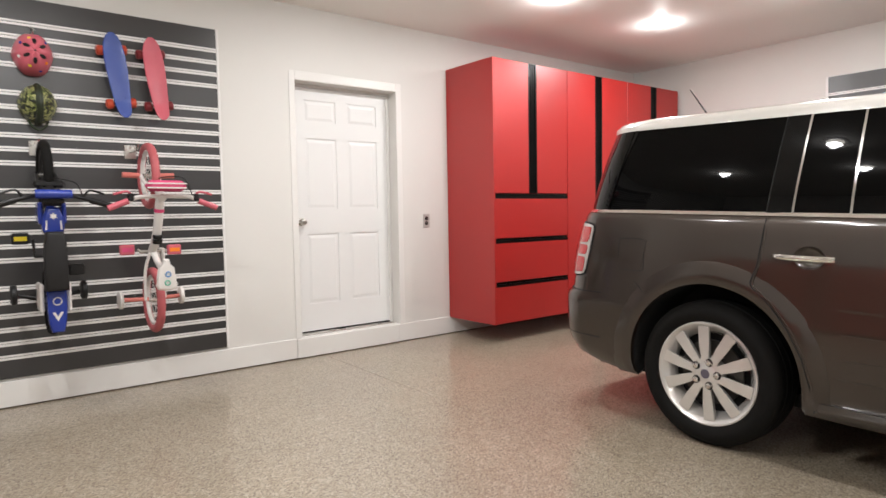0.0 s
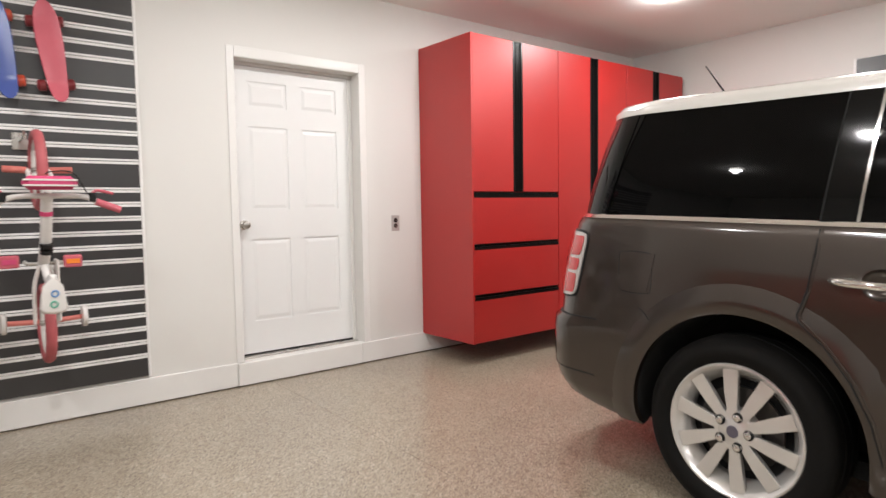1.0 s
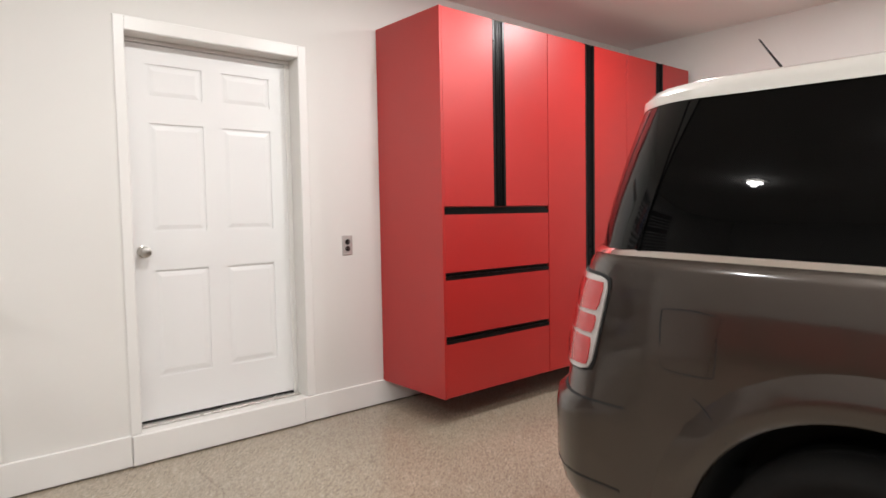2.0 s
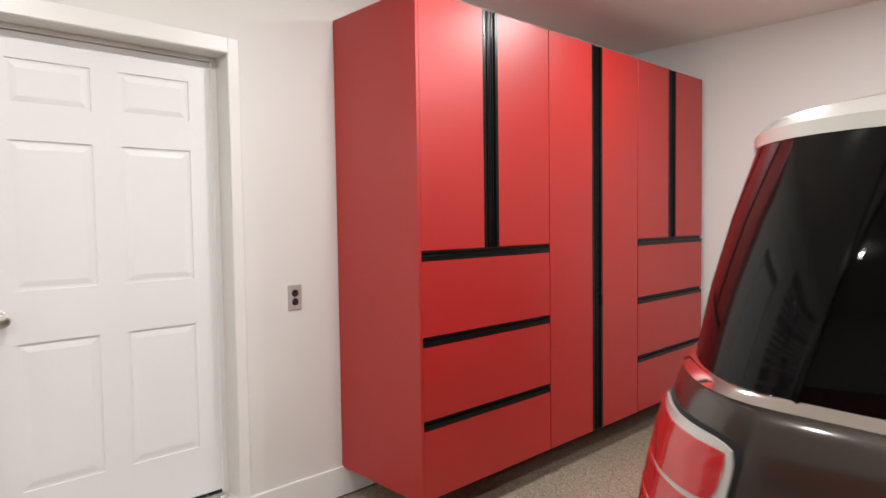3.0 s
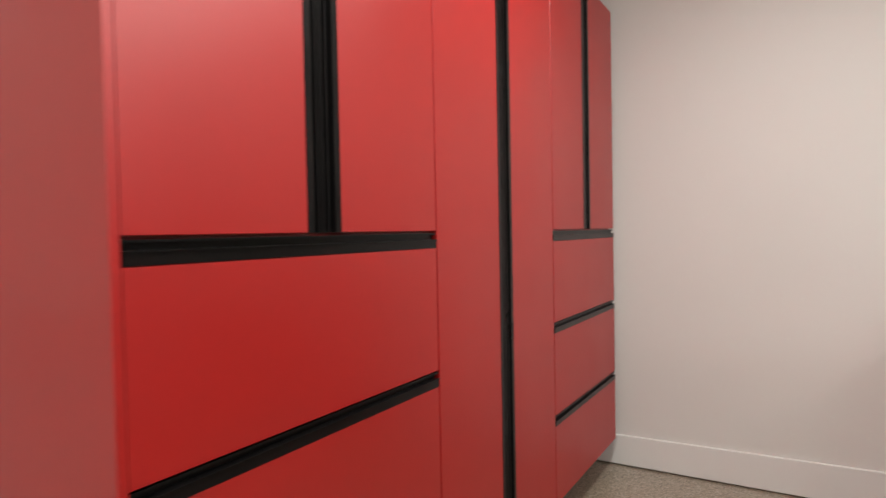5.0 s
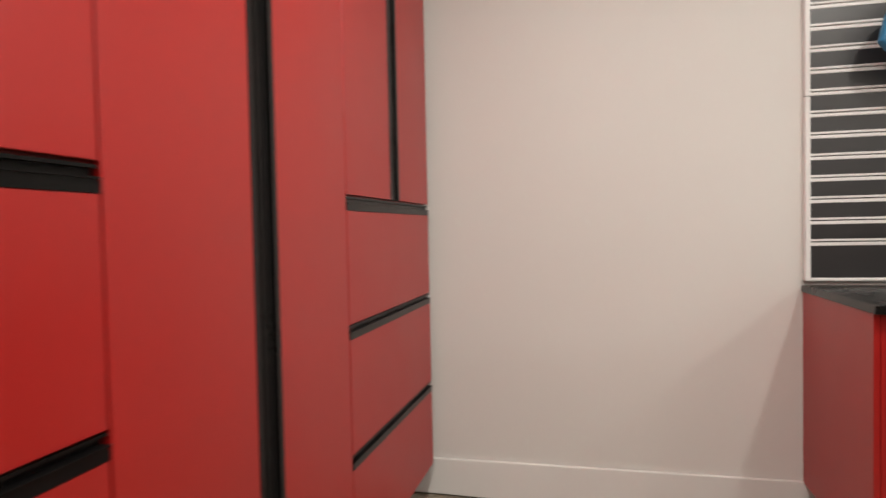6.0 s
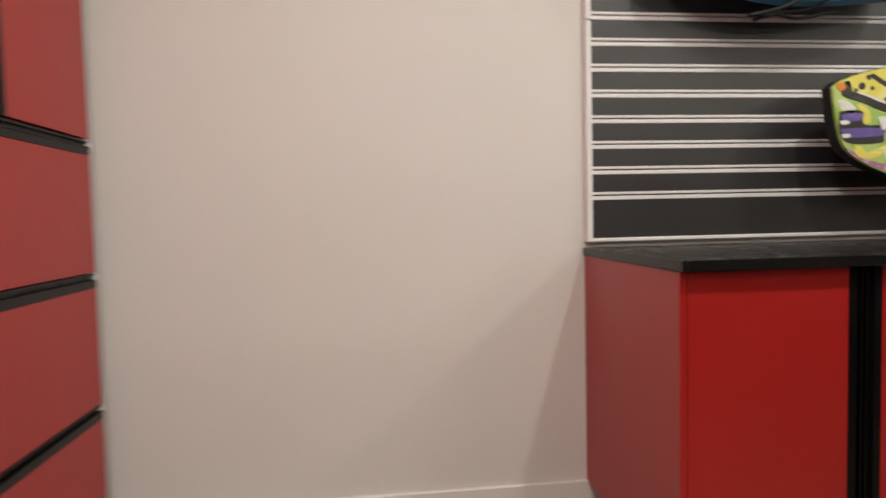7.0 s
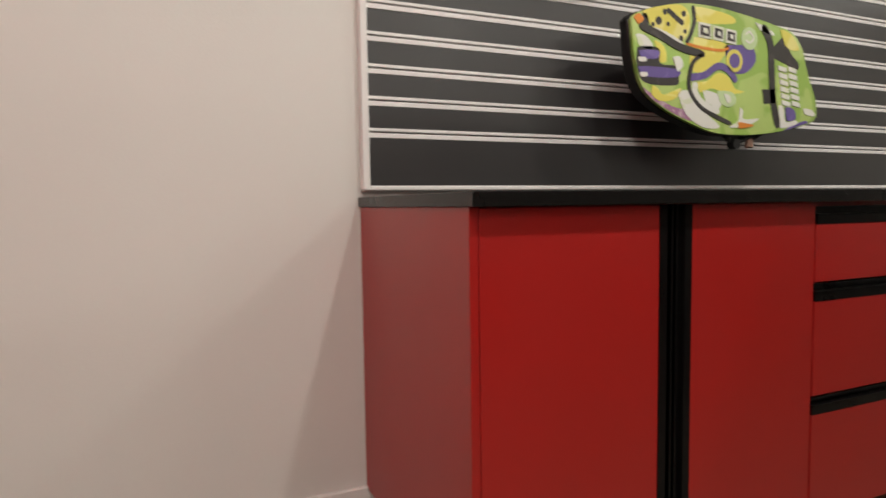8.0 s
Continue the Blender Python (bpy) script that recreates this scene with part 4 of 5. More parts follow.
    slab(seat, [(-0.040, 1.045), (0.040, 1.045), (0.050, 0.98), (0.054, 0.86), (0.056, 0.725), (-0.056, 0.725), (-0.054, 0.86), (-0.050, 0.98)], "Y", -0.545, -0.46, 0.016)
    part("seat", seat, M_VINYL, o, "long black vinyl seat", True)
    fend = bmesh.new()
    slab(fend, [(-0.048, 0.725), (0.048, 0.725), (0.045, 0.62), (0.040, 0.54), (0.028, 0.492), (-0.028, 0.492), (-0.040, 0.54), (-0.045, 0.62)], "Y", -0.485, -0.43, 0.012)
    fd = part("fender", fend, M_BLUE, o, "blue rear mudguard", True)
    part("decal", torus(bmesh.new(), (0, -0.487, 0.665), (0, 1, 0), 0.020, 0.003, 24, 6), M_WHITEPL, fd, "pale ring decal", True)
    part("decal", slab(bmesh.new(), [(-0.026, 0.605), (0.0, 0.555), (0.026, 0.605), (0.012, 0.605), (0.0, 0.58), (-0.012, 0.605)], "Y", -0.4875, -0.484), M_WHITEPL, fd, "pale arrow decal")
    part("frame_tube", tube(bmesh.new(), bend([(0, -0.42, 1.26), (0, -0.36, 1.05), (0, -0.25, 0.90), (0, -0.22, 0.645)], 5), 0.022, 12), M_BLUE, o, "blue frame tube", True)
    part("chain_guard", boxes((0.045, 0.062, -0.27, -0.17, 0.62, 0.95), bevel=0.006), M_BLACKPL, o)
    part("crank", tube(bmesh.new(), [(-0.075, -0.24, 1.0), (-0.07, -0.23, 0.90), (0.07, -0.23, 0.90), (0.075, -0.22, 0.815)], 0.009, 8), M_BLACKPL, o, "", True)
    pedal(o, -0.135, -0.24, 1.005, M_BLACKPL, M_YELLOW)
    pedal(o, 0.135, -0.22, 0.815, M_BLACKPL, M_BLACKPL)
    part("cable", tube(bmesh.new(), bend([(0.14, -0.55, 1.225), (0.10, -0.60, 1.30), (0.03, -0.50, 1.33), (0.02, -0.36, 1.34)], 6), 0.003, 6), M_BLACKPL, o, "", True)


def pink_bike():
    o = thing("kids_bike", (1.583, -0.022, 0.0), "white and pink kids bike with handlebar bag, hung upright", "bike", "hung bikes")
    fw, rw = (0, -0.215, 1.372), (0, -0.215, 0.592)
    bike_wheel(o, fw, 0.207, 0.025, M_PINKTYRE, M_WHITEPL, "pink front tyre")
    bike_wheel(o, rw, 0.207, 0.025, M_PINKTYRE, M_WHITEPL, "pink rear tyre")
    part("fork", tube(bmesh.new(), bend([(-0.045, -0.215, 1.372), (-0.047, -0.33, 1.32), (-0.03, -0.40, 1.285), (0.03, -0.40, 1.285), (0.047, -0.33, 1.32), (0.045, -0.215, 1.372)], 5), 0.011, 10), M_WHITEPL, o, "white fork", True)
    for sx in (-1, 1):
        part("axle_peg", tube(bmesh.new(), [(sx * 0.05, -0.215, 1.372), (sx * 0.150, -0.215, 1.376)], 0.017, 14), M_CORAL, o, "coral axle peg", True)
        part("training_arm", tube(bmesh.new(), [(sx * 0.03, -0.215, 0.60), (sx * 0.165, -0.17, 0.600)], 0.013, 10), M_CORAL, o, "coral training wheel arm", True)
        part("training_wheel", lathe(bmesh.new(), [(-0.014, 0.0), (-0.014, 0.040), (-0.009, 0.055), (0.009, 0.055), (0.014, 0.040), (0.014, 0.0)], (sx * 0.180, -0.16, 0.600), "X", 24), M_WHITEPL, o, "white training wheel", True)
    hb = part("handlebar", tube(bmesh.new(), bend([(-0.21, -0.56, 1.195), (-0.15, -0.55, 1.225), (-0.07, -0.52, 1.235), (0.07, -0.52, 1.235), (0.15, -0.55, 1.23), (0.21, -0.56, 1.20)], 5), 0.013, 10), M_WHITEPL, o, "white handlebar", True)
    for sx in (-1, 1):
        grips(hb, [(sx * 0.195, -0.56, 1.207), (sx * 0.30, -0.565, 1.165)], 0.0175, M_PINK)
        part("brake_lever", tube(bmesh.new(), bend([(sx * 0.17, -0.56, 1.235), (sx * 0.20, -0.57, 1.26), (sx * 0.27, -0.57, 1.245)], 4), 0.007, 8), M_PINK, hb, "pink brake lever", True)
        part("lever_clamp", boxes((sx * 0.165, sx * 0.195, -0.58, -0.54, 1.205, 1.25), bevel=0.006), M_BLACKPL, hb)
    bag = part("handlebar_bag", boxes((-0.105, 0.115, -0.625, -0.545, 1.262, 1.325), bevel=0.026), M_HOT, o, "hot pink handlebar bag with pale stripes", True)
    for z in (1.281, 1.306):
        part("stripe", boxes((-0.102, 0.112, -0.6265, -0.60, z - 0.004, z + 0.004), bevel=0.001), M_WHITEPL, bag, "pale stripe")
    part("head_tube", tube(bmesh.new(), [(0, -0.40, 1.30), (0, -0.52, 1.225)], 0.024, 14), M_WHITEPL, o, "", True)
    part("frame_tube", tube(bmesh.new(), bend([(0.004, -0.46, 1.25), (0.002, -0.40, 1.10), (0, -0.33, 0.98), (-0.002, -0.24, 0.90)], 5), 0.026, 14), M_WHITEPL, o, "white frame tube", True)
    part("frame_tube", tube(bmesh.new(), bend([(0, -0.24, 0.90), (0, -0.36, 0.83), (0, -0.47, 0.79)], 4), 0.018, 12), M_WHITEPL, o, "", True)
    for sx in (-1, 1):
        part("stay", tube(bmesh.new(), bend([(sx * 0.022, -0.26, 0.89), (sx * 0.045, -0.23, 0.78), (sx * 0.048, -0.215, 0.592)], 4), 0.010, 8), M_WHITEPL, o, "", True)
    part("chain_guard", boxes((0.050, 0.064, -0.27, -0.17, 0.60, 0.92), bevel=0.006), M_WHITEPL, o, "white chain guard")
    for z, m in ((1.155, M_HOT), (0.995, M_BLACKPL), (0.965, M_BLACKPL)):
        part("decal", tube(bmesh.new(), [(0.002, -0.395 - (z - 1.08) * 0.35, z - 0.010), (0.002, -0.395 - (z - 1.08) * 0.35 - 0.006, z + 0.010)], 0.0285, 14), m, o, "printed frame decal", True)
    saddle = bmesh.new()
    slab(saddle, [(-0.016, 0.865), (0.016, 0.865), (0.024, 0.81), (0.050, 0.745), (0.060, 0.708), (0.046, 0.684), (0.0, 0.676), (-0.046, 0.684), (-0.060, 0.708), (-0.050, 0.745), (-0.024, 0.81)], "Y", -0.555, -0.510, 0.016)
    sd = part("saddle", saddle, M_WHITEPL, o, "white saddle with printed dots", True)
    for x, z, m in ((0.0, 0.725, plain("green_print", (0.10, 0.40, 0.28), 0.4)), (0.005, 0.775, plain("blue_print", (0.10, 0.25, 0.50), 0.4))):
        part("decal", torus(bmesh.new(), (x, -0.556, z), (0, 1, 0), 0.014, 0.004, 20, 6), m, sd, "printed dot", True)
    part("crank", tube(bmesh.new(), [(-0.085, -0.23, 0.915), (-0.07, -0.23, 0.90), (0.07, -0.23, 0.90), (0.085, -0.23, 0.90)], 0.010, 8), M_STEEL, o, "", True)
    pedal(o, -0.145, -0.23, 0.915, M_PINK, M_HOT)
    pedal(o, 0.130, -0.23, 0.905, M_PINK, M_AMBER)
    part("cable", tube(bmesh.new(), bend([(0.16, -0.56, 1.245), (0.10, -0.60, 1.34), (0.02, -0.50, 1.35), (0.01, -0.35, 1.34)], 6), 0.003, 6), M_BLACKPL, o, "", True)


slat_hook(1.015, 1.535, 0.20)
slat_hook(1.530, 1.535, 0.20)
blue_bike()
pink_bike()


def camo_material():
    m, nt, p = mat_base("camo_helmet_print")
    tc = nd(nt, "ShaderNodeTexCoord")
    n = nd(nt, "ShaderNodeTexNoise", Scale=42.0, Detail=1.0, Distortion=0.6)
    nt.links.new(tc.outputs["Object"], n.inputs["Vector"])
    r = nd(nt, "ShaderNodeValToRGB")
    r.color_ramp.interpolation = "CONSTANT"
    el = r.color_ramp.elements
    el[0].position, el[0].color = 0.0, (0.012, 0.016, 0.010, 1)
    el[1].position, el[1].color = 0.50, (0.16, 0.19, 0.05, 1)
    e = el.new(0.56)
    e.color = (0.38, 0.38, 0.16, 1)
    e = el.new(0.66)
    e.color = (0.05, 0.07, 0.02, 1)
    nt.links.new(n.outputs["Fac"], r.inputs[0])
    nt.links.new(r.outputs[0], p.inputs["Base Color"])
    p.inputs["Roughness"].default_value = 0.35
    return m


def dome_point(rx, ry, rz, a, e):
    return Vector((rx * math.cos(e) * math.cos(a), -ry * math.sin(e), rz * math.cos(e) * math.sin(a)))


def helmet(name, at, rx, ry, rz, mat, label):
    o = thing(name, at, label, "helmet", "hung helmets")
    bm = bmesh.new()
    rings = []
    for j in range(15):
        e = radians(-14 + 104 * j / 14)
        if j == 14:
            rings.append([bm.verts.new((0, -ry, 0))])
        else:
            rings.append([bm.verts.new(dome_point(rx, ry, rz, 2 * math.pi * k / 40, e) * (1 + 0.02 * math.cos(6 * math.pi * k / 20))) for k in range(40)])
    for a, b in zip(rings, rings[1:]):
        for k in range(40):
            bm.faces.new((a[k], a[(k + 1) % 40], b[0]) if len(b) == 1 else (a[k], a[(k + 1) % 40], b[(k + 1) % 40], b[k]))
    sh = part("shell", bm, mat, o, "", True)
    inner = lathe(bmesh.new(), [(0.02, 0.0), (0.02, rx * 0.93), (-0.03, rx * 0.93), (-0.03, 0.0)], (0, 0, 0), "Y", 32)
    for v in inner.verts:
        v.co.z *= rz / rx
    part("liner", inner, M_BLACKPL, o, "black foam liner", True)
    return o, sh


def on_dome(bm, rx, ry, rz, a, e, wl, wt, turn, lift=1.004):
    """A small oval laid on the dome."""
    c = dome_point(rx, ry, rz, a, e)
    nrm = Vector((c.x / rx ** 2, c.y / ry ** 2, c.z / rz ** 2)).normalized()
    s = nrm.cross(Vector((0, 1, 0)))
    s = s.normalized() if s.length > 0.01 else Vector((1, 0, 0))
    u = nrm.cross(s)
    t1 = math.cos(turn) * s + math.sin(turn) * u
    t2 = nrm.cross(t1)
    top = [bm.verts.new(c * lift + nrm * 0.0015 + wl * math.cos(k * math.pi / 8) * t1 + wt * math.sin(k * math.pi / 8) * t2) for k in range(16)]
    bot = [bm.verts.new(v.co - nrm * 0.012) for v in top]
    bm.faces.new(top)
    bm.faces.new(bot[::-1])
    for k in range(16):
        bm.faces.new((top[k], bot[k], bot[(k + 1) % 16], top[(k + 1) % 16]))


def helmets():
    rx, ry, rz = 0.102, 0.150, 0.122
    o, sh = helmet("bike_helmet", (1.022, -0.034, 2.078), rx, ry, rz, M_PINK, "glossy pink kids helmet with dark petal vents, hung on the panel")
    for k in range(6):
        bm = bmesh.new()
        on_dome(bm, rx, ry, rz, radians(30 + 60 * k), radians(63), 0.010, 0.019, 0.0)
        part("vent", bm, M_BLACKPL, sh, "dark petal-shaped vent")
    bm = bmesh.new()
    on_dome(bm, rx, ry, rz, 0.0, radians(89.5), 0.006, 0.006, 0.0)
    part("vent", bm, M_BLACKPL, sh)
    for k, (a, e, mt) in enumerate(((40, 40, M_BLUE), (150, 42, M_BLUE), (110, 50, M_YELLOW), (250, 45, M_YELLOW), (320, 42, M_AMBER), (200, 38, M_WHITEPL), (75, 30, M_HOT), (290, 28, M_BLUE))):
        bm = bmesh.new()
        on_dome(bm, rx, ry, rz, radians(a), radians(e), 0.009, 0.009, 0.3)
        part("decal", bm, mt, sh, "small printed spot")
    part("strap", tube(bmesh.new(), bend([(0.0, -0.01, 0.12), (0.01, -0.02, 0.145), (0.0, 0.008, 0.16)], 4), 0.006, 8), M_STEEL, o, "hanging clip", True)
    rx, ry, rz = 0.098, 0.145, 0.112
    o, sh = helmet("bike_helmet", (1.033, -0.034, 1.792), rx, ry, rz, camo_material(), "green and black patterned kids helmet with a dark ridge")
    bm = bmesh.new()
    pts = [dome_point(rx, ry, rz, radians(90), radians(e)) for e in range(-8, 90, 8)] + [dome_point(rx, ry, rz, radians(270), radians(e)) for e in range(88, -10, -8)]
    rows = []
    for p in pts:
        rows.append([bm.verts.new((x, p.y * f - 0.001, p.z * f)) for x, f in ((-0.020, 0.97), (-0.016, 1.05), (0.0, 1.11), (0.016, 1.05), (0.020, 0.97))])
    for a, b in zip(rows, rows[1:]):
        for k in range(5):
            bm.faces.new((a[k], a[(k + 1) % 5], b[(k + 1) % 5], b[k]))
    part("ridge", bm, plain("dark_green_ridge", (0.020, 0.028, 0.012), 0.5, vary=0.3, scale=60), sh, "dark green ridge", True)
    for sx in (-1, 1):
        part("strap", tube(bmesh.new(), bend([(sx * 0.05, -0.02, -0.10), (sx * 0.03, -0.03, -0.135), (0.0, -0.03, -0.155)], 4), 0.007, 8), plain("dark_green_webbing", (0.02, 0.03, 0.012), 0.8), o, "dark green chin strap", True)


helmets()


def skateboard(at, lean, deck_mat, wheel_mat, label):
    o = thing("skateboard", at, label, "skateboard", "hung skateboards")
    o.rotation_euler = (0, radians(lean), 0)
    L, W = 0.262, 0.063
    prof = []
    for k in range(-16, 17):
        t = k / 16
        w = W * (1 - abs(t) ** (14 if t < 0 else 4)) ** 0.5 * (1.0 - 0.40 * max(0.0, (0.25 - t) / 1.25) ** 1.4)
        prof.append((t * L, max(w, 0.012), -0.022 * max(0.0, -t - 0.62) / 0.38 - 0.008 * max(0.0, t - 0.7) / 0.3))
    bm = bmesh.new()
    rows = []
    for z, w, lift in prof:
        rows.append([bm.verts.new((x * w, -0.085 + lift + d, z)) for x, d in ((-1, -0.001), (-0.94, -0.006), (-0.5, -0.003), (0.5, -0.003), (0.94, -0.006), (1, -0.001), (0.9, 0.009), (-0.9, 0.009))])
    for a, b in zip(rows, rows[1:]):
        for k in range(8):
            bm.faces.new((a[k], a[(k + 1) % 8], b[(k + 1) % 8], b[k]))
    bm.faces.new(rows[0])
    bm.faces.new(rows[-1][::-1])
    deck = part("deck", bm, deck_mat, o, "", True)
    for z in (-0.165, 0.165):
        tr = part("truck", tube(bmesh.new(), [(-0.055, -0.036, z), (0.055, -0.036, z)], 0.011, 10), M_STEEL, o, "metal truck", True)
        part("base_plate", boxes((-0.028, 0.028, -0.076, -0.034, z - 0.036, z + 0.036), bevel=0.006), M_STEEL, tr)
        for sx in (-1, 1):
            part("wheel", lathe(bmesh.new(), [(-0.021, 0.0), (-0.021, 0.022), (-0.015, 0.030), (0.015, 0.030), (0.021, 0.022), (0.021, 0.0)], (sx * 0.066, -0.036, z), "X", 24), wheel_mat, tr, "", True)
        for dx in (-0.020, 0.020):
            for dz in (-0.026, 0.026):
                part("bolt", lathe(bmesh.new(), [(0.0, 0.0045), (-0.002, 0.004), (-0.002, 0.0)], (dx, -0.088, z + dz), "Y", 10), deck_mat, deck)
    return o


skateboard((1.462, -0.024, 2.000), -7.5, M_BLUEDECK, M_ORANGE, "blue plastic mini skateboard with orange wheels on the panel")
skateboard((1.688, -0.024, 2.003), -7.0, M_PINK, M_DARKRED, "pink plastic mini skateboard with dark red wheels on the panel")


# ---- boards over the counter ----
def print_material(name, col, other, scale=9.0, cover=0.60):
    """Dye-printed foam skin: one ink with soft-edged patches of a second and a fine weave."""
    m, nt, p = mat_base(name)
    tc = nd(nt, "ShaderNodeTexCoord")
    n = nd(nt, "ShaderNodeTexNoise", Scale=scale, Detail=2.0, Distortion=1.2)
    w = nd(nt, "ShaderNodeTexNoise", Scale=260.0, Detail=1.0)
    nt.links.new(tc.outputs["Object"], n.inputs["Vector"])
    nt.links.new(tc.outputs["Object"], w.inputs["Vector"])
    r = nd(nt, "ShaderNodeValToRGB")
    el = r.color_ramp.elements
    el[0].position, el[0].color = cover - 0.02, (*col, 1)
    el[1].position, el[1].color = cover + 0.02, (*other, 1)
    nt.links.new(n.outputs["Fac"], r.inputs[0])
    nt.links.new(r.outputs[0], p.inputs["Base Color"])
    p.inputs["Roughness"].default_value = 0.42
    bp = nd(nt, "ShaderNodeBump", Strength=0.15, Distance=0.0006)
    nt.links.new(w.outputs["Fac"], bp.inputs["Height"])
    nt.links.new(bp.outputs[0], p.inputs["Normal"])
    return m


def shrink(pts, k):
    cx = sum(p[0] for p in pts) / len(pts)
    cy = sum(p[1] for p in pts) / len(pts)
    return [(cx + (p[0] - cx) * k, cy + (p[1] - cy) * k) for p in pts]


def smooth_outline(pts, steps=5):
    q = [Vector((a, b, 0)) for a, b in pts]
    out = bend([q[-1]] + q + [q[0], q[1]], steps)[steps:-2 * steps]
    return [(v.x, v.y) for v in out]


def printed_board():
    o = thing("bodyboard", (6.79, -3.22, 1.275), "bodyboard with a green, yellow and purple swirl print, hung flat", "bodyboard", "hung bodyboards")
    shape = smooth_outline([(0.452, 0.108), (0.385, 0.143), (0.271, 0.170), (0.154, 0.175), (0.041, 0.167), (-0.102, 0.149), (-0.212, 0.120), (-0.262, 0.014), (-0.312, -0.120),
                            (-0.188, -0.163), (-0.039, -0.185), (0.124, -0.187), (0.245, -0.158), (0.349, -0.117), (0.412, -0.066), (0.440, 0.024)])
    core = bmesh.new()
    slab(core, shape, "X", 0.012, 0.046, 0.010)
    part("core", core, M_BLACKPL, o, "black foam core and rail", True)
    lime, grass = (0.30, 0.47, 0.09), (0.42, 0.56, 0.16)
    skin = bmesh.new()
    slab(skin, shrink(shape, 0.988), "X", 0.0, 0.0125, 0.005)
    dk = part("deck_skin", skin, print_material("lime_print", lime, grass, 6.0, 0.52), o, "swirl-printed lime deck skin", True)
    yellow = print_material("yellow_print", (0.74, 0.66, 0.12), (0.80, 0.74, 0.26), 7.0)
    purple = print_material("purple_print", (0.13, 0.09, 0.30), (0.17, 0.12, 0.36), 12.0)
    white = print_material("white_print", (0.74, 0.74, 0.68), (0.66, 0.70, 0.52), 10.0)
    ink = print_material("dark_ink_print", (0.030, 0.026, 0.024), (0.055, 0.048, 0.045), 14.0)
    mauve = print_material("mauve_print", (0.36, 0.17, 0.30), (0.55, 0.40, 0.46), 38.0, 0.55)
    orange = print_material("orange_print", (0.72, 0.24, 0.03), (0.74, 0.32, 0.06), 20.0)
    pale = print_material("pale_green_print", (0.52, 0.66, 0.36), (0.62, 0.72, 0.48), 16.0)

    def printed(mat, lab, pts, layer=1, steps=4):
        bm = bmesh.new()
        slab(bm, smooth_outline(pts, steps) if steps else pts, "X", -0.0009 * layer, 0.0005)
        part("printed_patch", bm, mat, dk, lab)

    def stroke(mat, lab, pts, wide, layer=2):
        """A printed line of even width through the points."""
        line = bend([(0, u, v) for u, v in pts], 6)
        left, right = [], []
        for k, q in enumerate(line):
            d = (line[min(k + 1, len(line) - 1)] - line[max(k - 1, 0)]).normalized()
            n = Vector((0, -d.z, d.y)) * wide / 2 * (1.0 if 0 < k < len(line) - 1 else 0.5)
            left.append((q.y + n.y, q.z + n.z))
            right.append((q.y - n.y, q.z - n.z))
        printed(mat, lab, left + right[::-1], layer, 0)

    def disc(mat, lab, u, v, r, layer=2):
        part("printed_disc", lathe(bmesh.new(), [(-0.0009 * layer, 0.0), (-0.0009 * layer, r), (0.0, r)], (0, u, v), "X", 22), mat, dk, lab)

    # nose: spotted yellow under a dark slash, purple bars, a mauve rail
    printed(yellow, "yellow spotted print", [(0.410, 0.128), (0.345, 0.152), (0.270, 0.163), (0.238, 0.134), (0.246, 0.084), (0.290, 0.058), (0.372, 0.092)])
    for u, v, r in ((0.352, 0.112, 0.011), (0.330, 0.138, 0.008), (0.318, 0.106, 0.006), (0.262, 0.140, 0.008), (0.256, 0.092, 0.006), (0.270, 0.072, 0.008), (0.372, 0.100, 0.006)):
        disc(ink, "dark spot", u, v, r)
    stroke(ink, "dark slash print", [(0.322, 0.146), (0.285, 0.124), (0.262, 0.112)], 0.014)
    printed(orange, "orange nose print", [(0.438, 0.112), (0.420, 0.124), (0.404, 0.110), (0.424, 0.096)], 2)
    printed(ink, "dark nose print", [(0.408, 0.124), (0.392, 0.124), (0.386, 0.096), (0.408, 0.094)], 1)
    stroke(white, "white edge print", [(0.372, 0.088), (0.320, 0.076), (0.262, 0.054)], 0.014)
    stroke(ink, "dark band print", [(0.418, 0.094), (0.348, 0.074), (0.275, 0.048), (0.182, 0.034)], 0.021, 3)
    printed(white, "white print", [(0.430, 0.068), (0.398, 0.068), (0.372, 0.046), (0.382, 0.032), (0.420, 0.042)])
    printed(yellow, "yellow print", [(0.368, 0.058), (0.330, 0.044), (0.322, 0.006), (0.345, 0.002), (0.352, 0.030)], 1)
    printed(ink, "dark print", [(0.425, 0.034), (0.350, 0.038), (0.345, -0.002), (0.286, -0.006), (0.276, -0.040), (0.290, -0.058), (0.400, -0.056), (0.428, -0.004)], 1)
    printed(purple, "purple bar print", [(0.420, 0.026), (0.352, 0.032), (0.358, 0.010), (0.412, 0.008)], 2)
    printed(purple, "purple bar print", [(0.422, -0.016), (0.284, -0.014), (0.288, -0.036), (0.410, -0.040)], 2)
    printed(white, "white chip print", [(0.424, 0.008), (0.398, 0.010), (0.394, 0.000), (0.420, -0.002)], 3)
    printed(white, "white chip print", [(0.418, -0.032), (0.392, -0.030), (0.392, -0.040), (0.412, -0.042)], 3)
    printed(white, "white chip print", [(0.300, 0.016), (0.276, 0.022), (0.262, 0.000), (0.282, -0.020), (0.290, -0.004)], 3)
    printed(yellow, "yellow hook print", [(0.372, -0.064), (0.352, -0.070), (0.330, -0.086), (0.268, -0.064), (0.292, -0.096), (0.345, -0.104), (0.374, -0.086)], 2)
    printed(mauve, "speckled mauve print along the rail", [(0.405, -0.070), (0.372, -0.086), (0.300, -0.116), (0.236, -0.126), (0.205, -0.150), (0.250, -0.150), (0.340, -0.116), (0.392, -0.086)], 1)
